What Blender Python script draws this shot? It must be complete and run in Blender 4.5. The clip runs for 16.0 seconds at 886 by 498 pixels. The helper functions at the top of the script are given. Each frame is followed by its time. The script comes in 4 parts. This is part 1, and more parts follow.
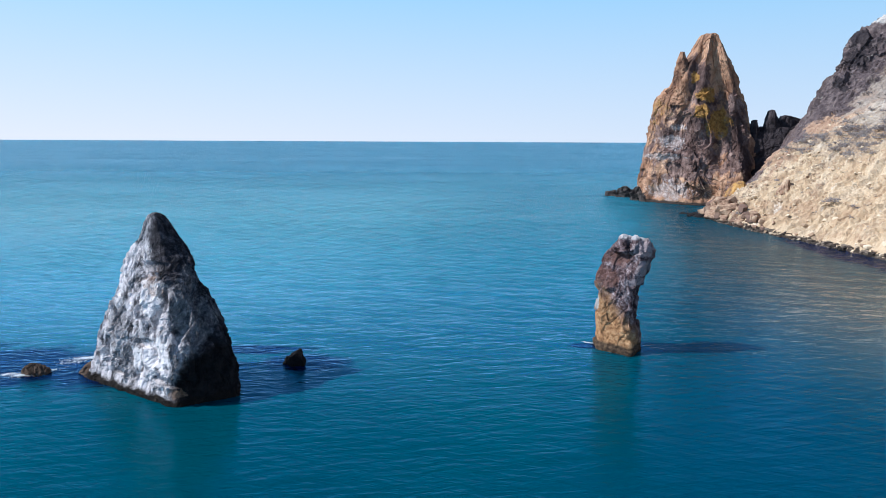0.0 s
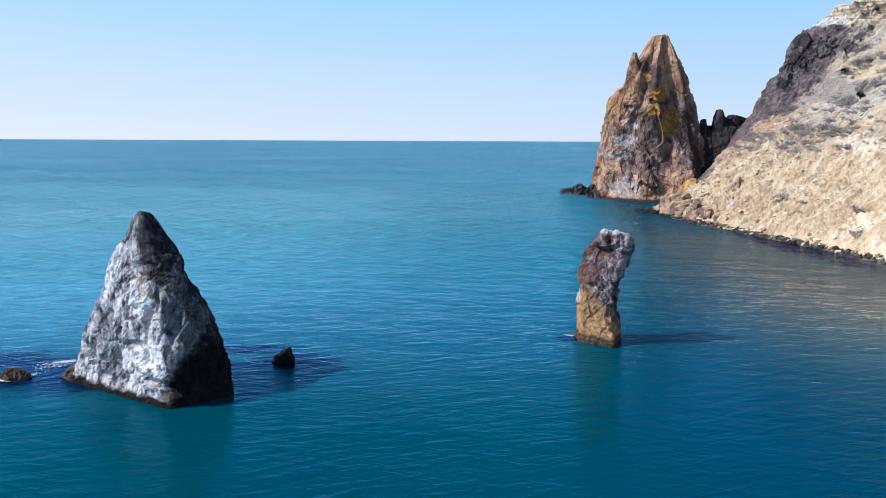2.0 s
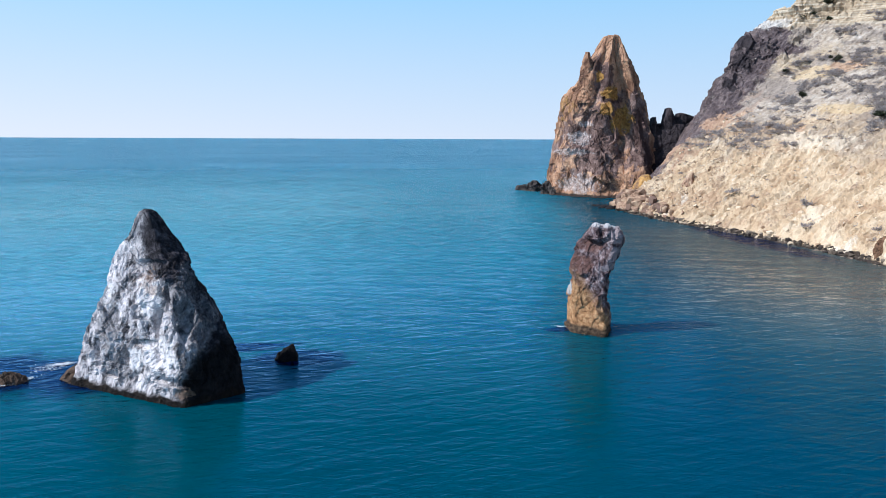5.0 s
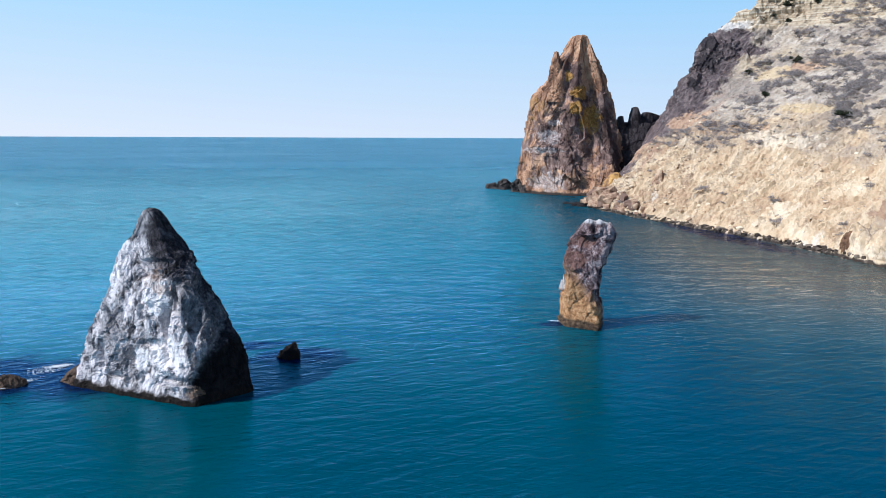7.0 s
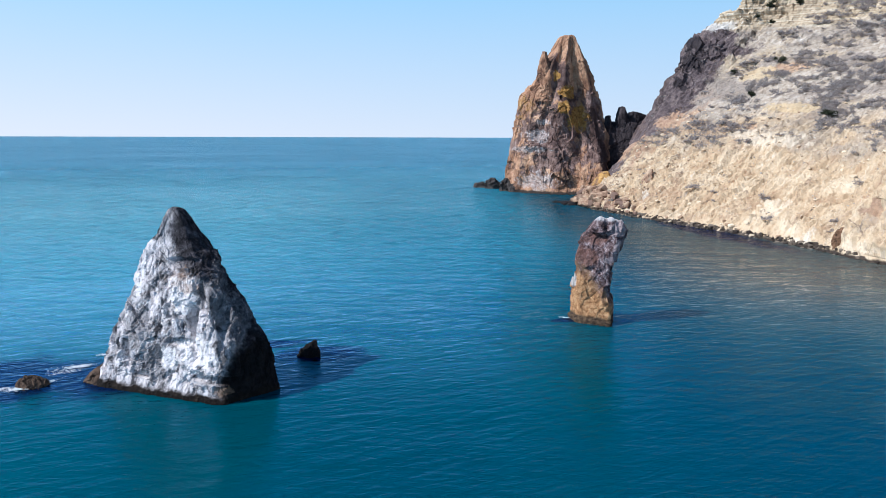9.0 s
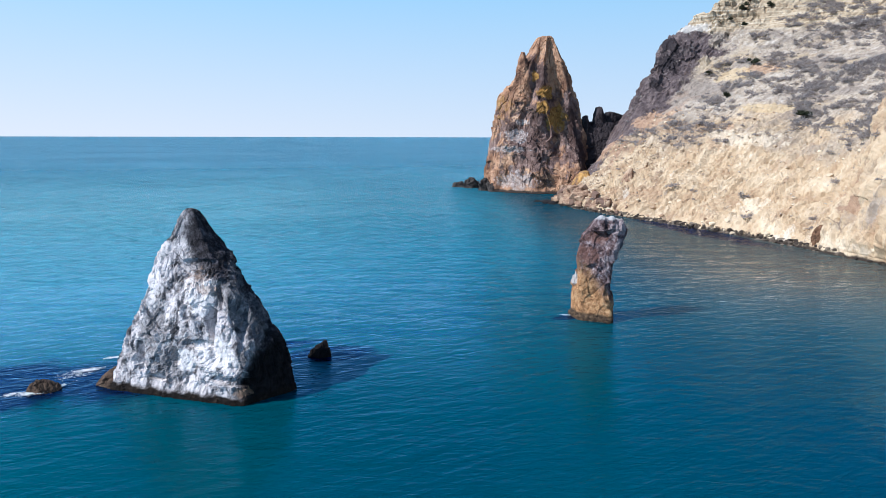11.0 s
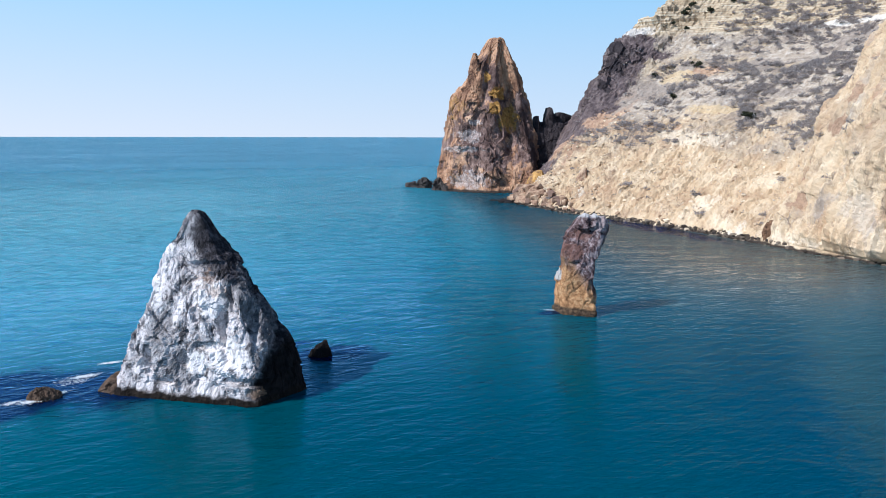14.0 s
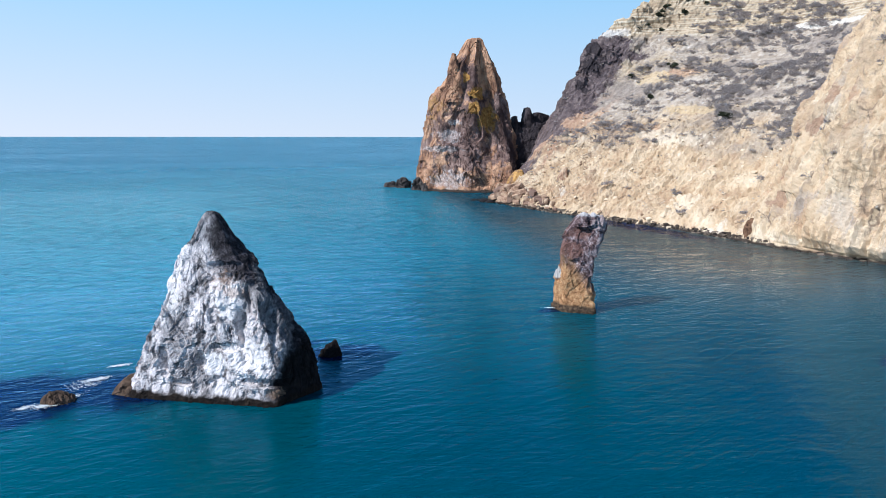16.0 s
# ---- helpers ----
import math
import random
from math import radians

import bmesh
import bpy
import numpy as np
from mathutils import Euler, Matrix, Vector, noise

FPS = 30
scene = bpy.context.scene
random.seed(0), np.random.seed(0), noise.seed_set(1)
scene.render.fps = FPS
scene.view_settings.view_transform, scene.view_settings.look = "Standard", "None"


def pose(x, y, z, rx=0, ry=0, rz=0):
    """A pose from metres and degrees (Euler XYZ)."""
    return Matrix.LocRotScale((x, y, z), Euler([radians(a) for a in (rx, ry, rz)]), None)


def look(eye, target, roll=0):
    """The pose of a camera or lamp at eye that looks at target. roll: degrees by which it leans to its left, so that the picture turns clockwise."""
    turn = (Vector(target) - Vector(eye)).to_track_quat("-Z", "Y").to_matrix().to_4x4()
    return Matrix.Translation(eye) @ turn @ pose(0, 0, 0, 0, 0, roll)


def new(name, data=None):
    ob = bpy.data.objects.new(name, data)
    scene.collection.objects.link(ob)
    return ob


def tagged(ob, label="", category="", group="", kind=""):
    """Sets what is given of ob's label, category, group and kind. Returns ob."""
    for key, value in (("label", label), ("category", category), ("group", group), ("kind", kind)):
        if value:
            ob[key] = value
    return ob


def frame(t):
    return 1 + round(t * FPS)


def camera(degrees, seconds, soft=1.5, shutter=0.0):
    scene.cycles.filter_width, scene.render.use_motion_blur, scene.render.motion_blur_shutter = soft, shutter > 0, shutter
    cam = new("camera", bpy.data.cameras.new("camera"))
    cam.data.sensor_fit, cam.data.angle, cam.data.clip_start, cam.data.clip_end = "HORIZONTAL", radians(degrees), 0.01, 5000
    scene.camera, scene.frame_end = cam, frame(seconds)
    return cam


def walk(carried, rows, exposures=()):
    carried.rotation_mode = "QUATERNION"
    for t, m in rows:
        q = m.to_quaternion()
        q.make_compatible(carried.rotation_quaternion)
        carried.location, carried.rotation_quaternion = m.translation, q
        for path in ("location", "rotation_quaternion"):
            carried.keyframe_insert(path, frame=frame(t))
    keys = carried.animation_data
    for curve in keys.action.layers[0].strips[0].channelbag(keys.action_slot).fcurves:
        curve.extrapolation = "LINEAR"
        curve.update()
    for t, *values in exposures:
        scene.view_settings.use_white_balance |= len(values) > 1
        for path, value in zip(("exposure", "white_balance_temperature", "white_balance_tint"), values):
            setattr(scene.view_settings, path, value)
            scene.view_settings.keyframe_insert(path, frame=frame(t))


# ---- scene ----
cam = camera(64.76, 16.0, soft=0.7)
# seconds, place in metres, yaw, pitch and roll in degrees
PATH = [
    (0.0, 0.00, 0.00, 25.00, -0.000, -9.017, 0.272),
    (0.5, -1.13, -0.19, 24.93, -1.464, -9.012, 0.269),
    (1.0, -2.22, -0.42, 24.85, -3.004, -9.023, 0.277),
    (1.5, -3.35, -0.61, 24.83, -3.961, -9.046, 0.263),
    (2.0, -4.44, -0.79, 24.83, -4.251, -9.076, 0.260),
    (2.5, -5.52, -0.96, 24.82, -4.601, -9.096, 0.245),
    (3.0, -6.63, -1.12, 24.81, -5.183, -9.126, 0.226),
    (3.5, -7.73, -1.23, 24.79, -6.048, -9.154, 0.222),
    (4.0, -8.85, -1.30, 24.74, -7.029, -9.177, 0.234),
    (6.5, -14.47, -1.65, 24.62, -11.536, -9.299, 0.272),
    (7.0, -15.60, -1.70, 24.60, -12.174, -9.314, 0.261),
    (7.5, -16.73, -1.67, 24.57, -12.613, -9.329, 0.253),
    (8.0, -17.84, -1.64, 24.55, -13.030, -9.342, 0.240),
    (8.5, -18.98, -1.58, 24.53, -13.465, -9.343, 0.234),
    (9.0, -20.12, -1.48, 24.51, -13.910, -9.346, 0.223),
    (11.5, -25.73, -1.07, 24.64, -17.223, -9.363, 0.184),
    (12.0, -26.84, -0.98, 24.63, -18.102, -9.356, 0.177),
    (12.5, -27.94, -0.91, 24.64, -18.964, -9.358, 0.160),
    (13.0, -29.02, -0.83, 24.66, -19.809, -9.360, 0.139),
    (13.5, -30.14, -0.68, 24.69, -20.680, -9.353, 0.161),
    (14.0, -31.33, -0.50, 24.69, -21.403, -9.354, 0.165),
    (14.5, -32.44, -0.30, 24.69, -22.080, -9.357, 0.163),
    (15.0, -33.52, -0.07, 24.72, -22.710, -9.363, 0.149),
    (15.5, -34.60, 0.14, 24.76, -23.312, -9.367, 0.151),
    (16.0, -35.69, 0.34, 24.80, -23.880, -9.378, 0.137),
]
walk(cam, [(t, pose(x, y, z, 0, 0, yaw) @ pose(0, 0, 0, 90 + pitch) @ pose(0, 0, 0, 0, 0, roll)) for t, x, y, z, yaw, pitch, roll in PATH],
     ((0.0, 0.12, 5600, 10), (16.0, 0.12, 5600, 10)))

# ---- light ----
SUN_WAY = Vector((0.990, 0.140, -0.869)).normalized()
world = bpy.data.worlds.new("world")
scene.world = world
world.use_nodes = True
wn = world.node_tree.nodes
sky = wn.new("ShaderNodeTexSky")
sky.sky_type, sky.sun_disc = "NISHITA", False
sky.sun_elevation, sky.sun_rotation = math.asin(-SUN_WAY.z), math.atan2(-SUN_WAY.x, -SUN_WAY.y)
sky.air_density, sky.dust_density, sky.ozone_density, sky.altitude = 1.0, 0.2, 1.2, 0
# sea haze whitens the lowest degrees of the sky all round, clear deep blue above it
way = wn.new("ShaderNodeTexCoord").outputs["Generated"]
split = wn.new("ShaderNodeSeparateXYZ")
bands = wn.new("ShaderNodeValToRGB")
high = wn.new("ShaderNodeMapRange")
high.inputs["From Min"].default_value, high.inputs["From Max"].default_value = 0.5, 0.9
bands.color_ramp.elements.new(0.5)
bands.color_ramp.elements.new(0.6)
for stop, (at, colour) in zip(bands.color_ramp.elements, ((0.0, (0.68, 0.73, 0.775, 1)), (0.18, (0.38, 0.61, 0.79, 1)), (0.34, (0.15, 0.36, 0.58, 1)), (0.55, (0.09, 0.2, 0.39, 1)))):
    stop.position, stop.color = at, colour
lift = wn.new("ShaderNodeVectorMath")
lift.operation = "SCALE"
lift.inputs["Scale"].default_value = 10.0
clear = wn.new("ShaderNodeMix")
clear.data_type = "RGBA"
# the haze is brighter towards the sun's side
side = wn.new("ShaderNodeVectorMath")
side.operation = "DOT_PRODUCT"
side.inputs[1].default_value = (-SUN_WAY.x, -SUN_WAY.y, 0)
glow = wn.new("ShaderNodeMapRange")
glow.inputs["From Min"].default_value, glow.inputs["From Max"].default_value = -0.6, 0.4
veil = wn.new("ShaderNodeMix")
veil.data_type, veil.blend_type = "RGBA", "MULTIPLY"
veil.inputs[0].default_value = 1.0
shade = wn.new("ShaderNodeMix")
shade.data_type = "RGBA"
shade.inputs[6].default_value, shade.inputs[7].default_value = (0.94, 0.965, 0.97, 1), (1.2, 1.1, 1.04, 1)
for a, b in ((way, side.inputs[0]), (side.outputs["Value"], glow.inputs[0]), (glow.outputs[0], shade.inputs[0]), (bands.outputs[0], veil.inputs[6]), (shade.outputs[2], veil.inputs[7])):
    world.node_tree.links.new(a, b)
for a, b in ((way, split.inputs[0]), (split.outputs[2], bands.inputs[0]), (veil.outputs[2], lift.inputs[0]), (split.outputs[2], high.inputs[0]), (high.outputs[0], clear.inputs[0]),
             (lift.outputs[0], clear.inputs[6]), (sky.outputs["Color"], clear.inputs[7]), (clear.outputs[2], wn["Background"].inputs["Color"])):
    world.node_tree.links.new(a, b)
wn["Background"].inputs["Strength"].default_value = 0.1

sun = new("sun", bpy.data.lights.new("sun", "SUN"))
sun.data.energy, sun.data.angle, sun.data.color = 5.8, radians(0.53), (1.0, 0.93, 0.84)
sun.matrix_world = look((-200, 0, 200), Vector((-200, 0, 200)) + SUN_WAY)


# ---- noise on arrays ----
_PERM = np.random.RandomState(7).permutation(256)
_GRAD = np.random.RandomState(8).normal(size=(256, 3))
_GRAD /= np.linalg.norm(_GRAD, axis=1)[:, None]


def pnoise(p, seed=0):
    """Gradient noise, about -1 to 1, at the rows of p."""
    p = np.asarray(p, float) + seed * 17.31
    cell = np.floor(p).astype(int)
    fr = p - cell
    w = fr * fr * fr * (fr * (fr * 6 - 15) + 10)
    out = np.zeros(len(p))
    for i in (0, 1):
        for j in (0, 1):
            for k in (0, 1):
                h = _PERM[(_PERM[(_PERM[(cell[:, 0] + i) & 255] + cell[:, 1] + j) & 255] + cell[:, 2] + k) & 255]
                d = (_GRAD[h] * (fr - (i, j, k))).sum(1)
                out += d * np.where(i, w[:, 0], 1 - w[:, 0]) * np.where(j, w[:, 1], 1 - w[:, 1]) * np.where(k, w[:, 2], 1 - w[:, 2])
    return out * 1.6


def fbm(p, octaves=4, seed=0, rough=0.5):
    total, amp = 0, 1.0
    for o in range(octaves):
        total, amp = total + amp * pnoise(p * 2**o, seed + o), amp * rough
    return total


def ridged(p, octaves=4, seed=0, rough=0.5):
    """Sharp crests at 1, hollows towards -1."""
    total, amp = 0, 1.0
    for o in range(octaves):
        total, amp = total + amp * (1 - 2 * np.abs(pnoise(p * 2**o, seed + o))), amp * rough
    return total / 1.5


def facets(p, seed=0):
    """Tilted flat chips of about one unit with sharp steps between them."""
    p = np.asarray(p, float) + seed * 3.7
    base = np.floor(p).astype(int)
    best, tilt = np.full(len(p), 9.0), np.zeros(len(p))
    for i in (-1, 0, 1):
        for j in (-1, 0, 1):
            for k in (-1, 0, 1):
                c = base + (i, j, k)
                h = _PERM[(_PERM[(_PERM[c[:, 0] & 255] + c[:, 1]) & 255] + c[:, 2]) & 255]
                off = p - (c + 0.5 + 0.45 * _GRAD[h])
                d = (off**2).sum(1)
                nearer = d < best
                best = np.where(nearer, d, best)
                tilt = np.where(nearer, (off * _GRAD[(h * 7 + 31) & 255]).sum(1) + 0.35 * _GRAD[(h * 3 + 5) & 255, 0], tilt)
    return tilt


# ---- materials ----
class Nodes:
    """A short way to write node materials."""

    def __init__(self, name):
        self.mat = bpy.data.materials.new(name)
        self.mat.use_nodes = True
        self.tree = self.mat.node_tree
        self.shader = self.tree.nodes["Principled BSDF"]
        self.place = self.tree.nodes.new("ShaderNodeNewGeometry").outputs["Position"]

    def add(self, kind, **inputs):
        node = self.tree.nodes.new(kind)
        for key, value in inputs.items():
            self.put(node.inputs[key.replace("_", " ")], value)
        return node

    def put(self, socket, value):
        if isinstance(value, bpy.types.NodeSocket):
            self.tree.links.new(value, socket)
        elif isinstance(value, tuple) and len(value) == 3 and socket.type == "RGBA":
            socket.default_value = (*value, 1)
        else:
            socket.default_value = value

    def math(self, kind, a, b=0.0, c=0.0):
        node = self.tree.nodes.new("ShaderNodeMath")
        node.operation = kind
        for socket, value in zip(node.inputs, (a, b, c)):
            self.put(socket, value)
        return node.outputs[0]

    def axis(self, k):
        return self.add("ShaderNodeSeparateXYZ", Vector=self.place).outputs[k]

    def scaled(self, scale, turn=(0, 0, 0)):
        node = self.add("ShaderNodeMapping", Vector=self.place)
        node.inputs["Rotation"].default_value = [radians(a) for a in turn]
        node.vector_type = "TEXTURE"
        node.inputs["Scale"].default_value = [1 / k for k in scale]
        return node.outputs[0]

    def noise(self, scale, detail=5.0, rough=0.55, stretch=None, turn=(0, 0, 0), distort=0.0):
        node = self.add("ShaderNodeTexNoise", Scale=scale, Detail=detail, Roughness=rough, Distortion=distort,
                        Vector=self.scaled(stretch, turn) if stretch else self.place)
        return node.outputs["Fac"]

    def cracks(self, scale, width, stretch=(1, 1, 1), wander=0.6):
        """1 along thin wandering fracture lines, 0 elsewhere."""
        drift = self.add("ShaderNodeTexNoise", Scale=scale * 1.6, Detail=4.0, Vector=self.place).outputs["Color"]
        shift = self.tree.nodes.new("ShaderNodeVectorMath")
        shift.operation = "MULTIPLY_ADD"
        self.put(shift.inputs[0], drift)
        shift.inputs[1].default_value, shift.inputs[2].default_value = [wander / scale] * 3, (0, 0, 0)
        self.put(shift.inputs[2], self.scaled(stretch))
        web = self.add("ShaderNodeTexVoronoi", Scale=scale, Vector=shift.outputs[0])
        web.feature = "DISTANCE_TO_EDGE"
        return self.step(web.outputs["Distance"], width, width * 0.3)

    def spot(self, centre, radii, wobble=0.5, scale=0.5):
        """1 inside a ragged patch round a place, 0 outside it."""
        near = self.add("ShaderNodeVectorMath")
        near.operation = "SUBTRACT"
        self.put(near.inputs[0], self.place)
        near.inputs[1].default_value = centre
        size = self.add("ShaderNodeVectorMath")
        size.operation = "DIVIDE"
        self.put(size.inputs[0], near.outputs[0])
        size.inputs[1].default_value = radii
        far = self.add("ShaderNodeVectorMath")
        far.operation = "LENGTH"
        self.put(far.inputs[0], size.outputs[0])
        edge = self.math("ADD", far.outputs["Value"], self.math("MULTIPLY_ADD", self.noise(scale, 8, 0.72), 4 * wobble, -2 * wobble))
        return self.step(edge, 1.15, 0.85)

    def patches(self, colour, paint, strength, places, wobble=0.5, scale=0.5):
        """Paint over ragged patches: (centre, radii) each."""
        total = None
        for centre, radii in places:
            one = self.spot(centre, radii, wobble, scale)
            total = one if total is None else self.math("MAXIMUM", total, one)
        return self.mix(self.math("MULTIPLY", total, strength), colour, paint)

    def step(self, value, low, high, smooth=True):
        node = self.add("ShaderNodeMapRange", Value=value)
        node.interpolation_type = "SMOOTHSTEP" if smooth else "LINEAR"
        node.inputs["From Min"].default_value, node.inputs["From Max"].default_value = low, high
        return node.outputs[0]

    def mix(self, fac, a, b):
        node = self.tree.nodes.new("ShaderNodeMix")
        node.data_type = "RGBA"
        self.put(node.inputs[0], fac)
        self.put(node.inputs[6], a)
        self.put(node.inputs[7], b)
        return node.outputs[2]

    def ramp(self, fac, *stops):
        node = self.add("ShaderNodeValToRGB", Fac=fac)
        ramp = node.color_ramp
        while len(ramp.elements) < len(stops):
            ramp.elements.new(0.5)
        for e, (at, colour) in zip(ramp.elements, stops):
            e.position, e.color = at, (*colour, 1)
        return node.outputs["Color"]

    def finish(self, colour, roughness=0.9, bumps=()):
        self.put(self.shader.inputs["Base Color"], colour)
        self.put(self.shader.inputs["Roughness"], roughness)
        self.shader.inputs["Diffuse Roughness"].default_value = 0.4
        self.shader.inputs["Specular IOR Level"].default_value = 0.15
        normal = None
        for height, strength, distance in bumps:
            bump = self.add("ShaderNodeBump", Height=height, Strength=strength, Distance=distance)
            if normal:
                self.put(bump.inputs["Normal"], normal)
            normal = bump.outputs["Normal"]
        if normal:
            self.put(self.shader.inputs["Normal"], normal)
        return self.mat


def white_rock_material():
    """Dark lava stained white on its weathered flank, with a bare dark cap, a bare undercut and a brown tide band;
    sunlit left and shaded undercut are painted in.
    """
    n = Nodes("stained_lava")
    dark = n.ramp(n.noise(1.3, 9, 0.74), (0.38, (0.008, 0.007, 0.009)), (0.49, (0.026, 0.023, 0.027)), (0.58, (0.075, 0.067, 0.075)), (0.7, (0.19, 0.172, 0.182)))
    white = n.ramp(n.noise(0.8, 10, 0.7, (1, 1, 0.5), (0, 24, 0)), (0.385, (0.085, 0.078, 0.081)), (0.43, (0.33, 0.302, 0.3)), (0.475, (0.6, 0.55, 0.54)), (0.56, (0.8, 0.735, 0.72)))
    cloud = n.math("MULTIPLY", n.step(n.noise(0.32, 8, 0.7, (1, 1, 0.7), (0, 30, 0)), 0.49, 0.57), 0.75)
    white = n.mix(cloud, white, n.ramp(n.noise(1.6, 8, 0.72, (1, 1, 0.5), (0, 24, 0)), (0.4, (0.06, 0.056, 0.06)), (0.48, (0.2, 0.186, 0.19)), (0.56, (0.5, 0.465, 0.465))))
    height = n.axis(2)
    # white stain, its sideways grading also painting the sunlit left against the dim right
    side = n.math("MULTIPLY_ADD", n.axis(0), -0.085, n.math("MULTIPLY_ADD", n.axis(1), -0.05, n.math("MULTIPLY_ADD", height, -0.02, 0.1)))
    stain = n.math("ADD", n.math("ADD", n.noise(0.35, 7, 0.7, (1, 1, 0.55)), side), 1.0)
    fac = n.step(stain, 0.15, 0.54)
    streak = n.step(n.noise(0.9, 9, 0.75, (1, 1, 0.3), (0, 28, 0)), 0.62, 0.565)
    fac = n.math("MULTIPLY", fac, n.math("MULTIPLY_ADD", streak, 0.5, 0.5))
    cap = n.math("MAXIMUM", n.spot((-27.7, 66.5, 15.2), (2.1, 5, 3.6), 0.3, 0.6), n.spot((-26.2, 68, 13.2), (1.8, 5, 2.6), 0.4, 0.6))
    fac = n.math("MULTIPLY", fac, n.math("MULTIPLY_ADD", cap, -0.93, 1.0))
    bare = n.spot((-20.7, 66, 0.6), (5.0, 9, 5.0), 0.12, 0.5)
    fac = n.math("MULTIPLY", fac, n.math("SUBTRACT", 1.0, bare))
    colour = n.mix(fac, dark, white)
    # white patches; the first two paint sunlight on the left edge
    colour = n.patches(colour, (0.86, 0.81, 0.79), 0.8, (((-31.6, 66.5, 14.6), (0.9, 4, 3.0)), ((-33.4, 68, 11), (1.1, 4, 3.2)), ((-28.8, 65, 9.4), (1.6, 3, 1.9)), ((-27, 64.5, 4.4), (1.7, 3, 1.7)), ((-30, 66, 3.6), (1.4, 4, 1.0))), 0.7, 0.7)
    colour = n.patches(colour, n.ramp(n.noise(2.0, 7, 0.72, (1, 1, 0.5), (0, 24, 0)), (0.38, (0.06, 0.056, 0.06)), (0.5, (0.17, 0.16, 0.165)), (0.62, (0.38, 0.355, 0.355))), 0.65,
                       (((-33.2, 67, 6.6), (1.8, 4, 2.3)), ((-31.6, 66, 3.0), (1.0, 4, 1.8)), ((-25.2, 65.5, 9.6), (0.9, 4, 2.8)), ((-23.4, 66, 7.2), (1.0, 4, 2.4))), 0.8, 0.7)
    pits = n.step(n.noise(2.2, 8, 0.74, (1, 1, 0.6), (0, 24, 0)), 0.63, 0.68)
    colour = n.mix(n.math("MULTIPLY", pits, 0.85), colour, (0.035, 0.033, 0.037))
    flecks = n.step(n.noise(4.5, 7, 0.75, (1, 1, 0.6), (0, 24, 0)), 0.585, 0.63)
    colour = n.mix(n.math("MULTIPLY", flecks, 0.65), colour, (0.07, 0.065, 0.07))
    veins = n.math("MULTIPLY", n.cracks(0.55, 0.045, (1, 1, 0.55)), n.step(n.noise(0.5, 4), 0.44, 0.58))
    colour = n.mix(n.math("MULTIPLY", veins, 0.4), colour, (0.05, 0.047, 0.05))
    # bare dark lava, painted darker still for the shade on the undercut wall
    colour = n.mix(bare, colour, n.ramp(n.noise(1.2, 7, 0.7), (0.4, (0.004, 0.0035, 0.004)), (0.7, (0.025, 0.02, 0.02))))
    colour = n.patches(colour, (0.42, 0.27, 0.18), 0.4, (((-25.0, 63.5, 1.2), (0.9, 3, 0.5)), ((-29.0, 65, 11.4), (1.6, 3, 1.0)), ((-27.8, 65, 10.3), (1.0, 3, 0.6))), 0.7, 1.2)
    tide = n.step(n.math("ADD", height, n.math("MULTIPLY", n.noise(0.7, 5), 1.1)), 1.35, 0.95)
    colour = n.mix(tide, colour, n.ramp(n.noise(2.0, 6), (0.35, (0.008, 0.006, 0.005)), (0.6, (0.016, 0.011, 0.008)), (0.8, (0.06, 0.042, 0.03))))
    return n.finish(colour, 0.88, ((n.noise(1.2, 8, 0.7, (1, 1, 0.5), (0, 24, 0)), 1.0, 0.34), (n.noise(4, 7, 0.72), 0.8, 0.09)))


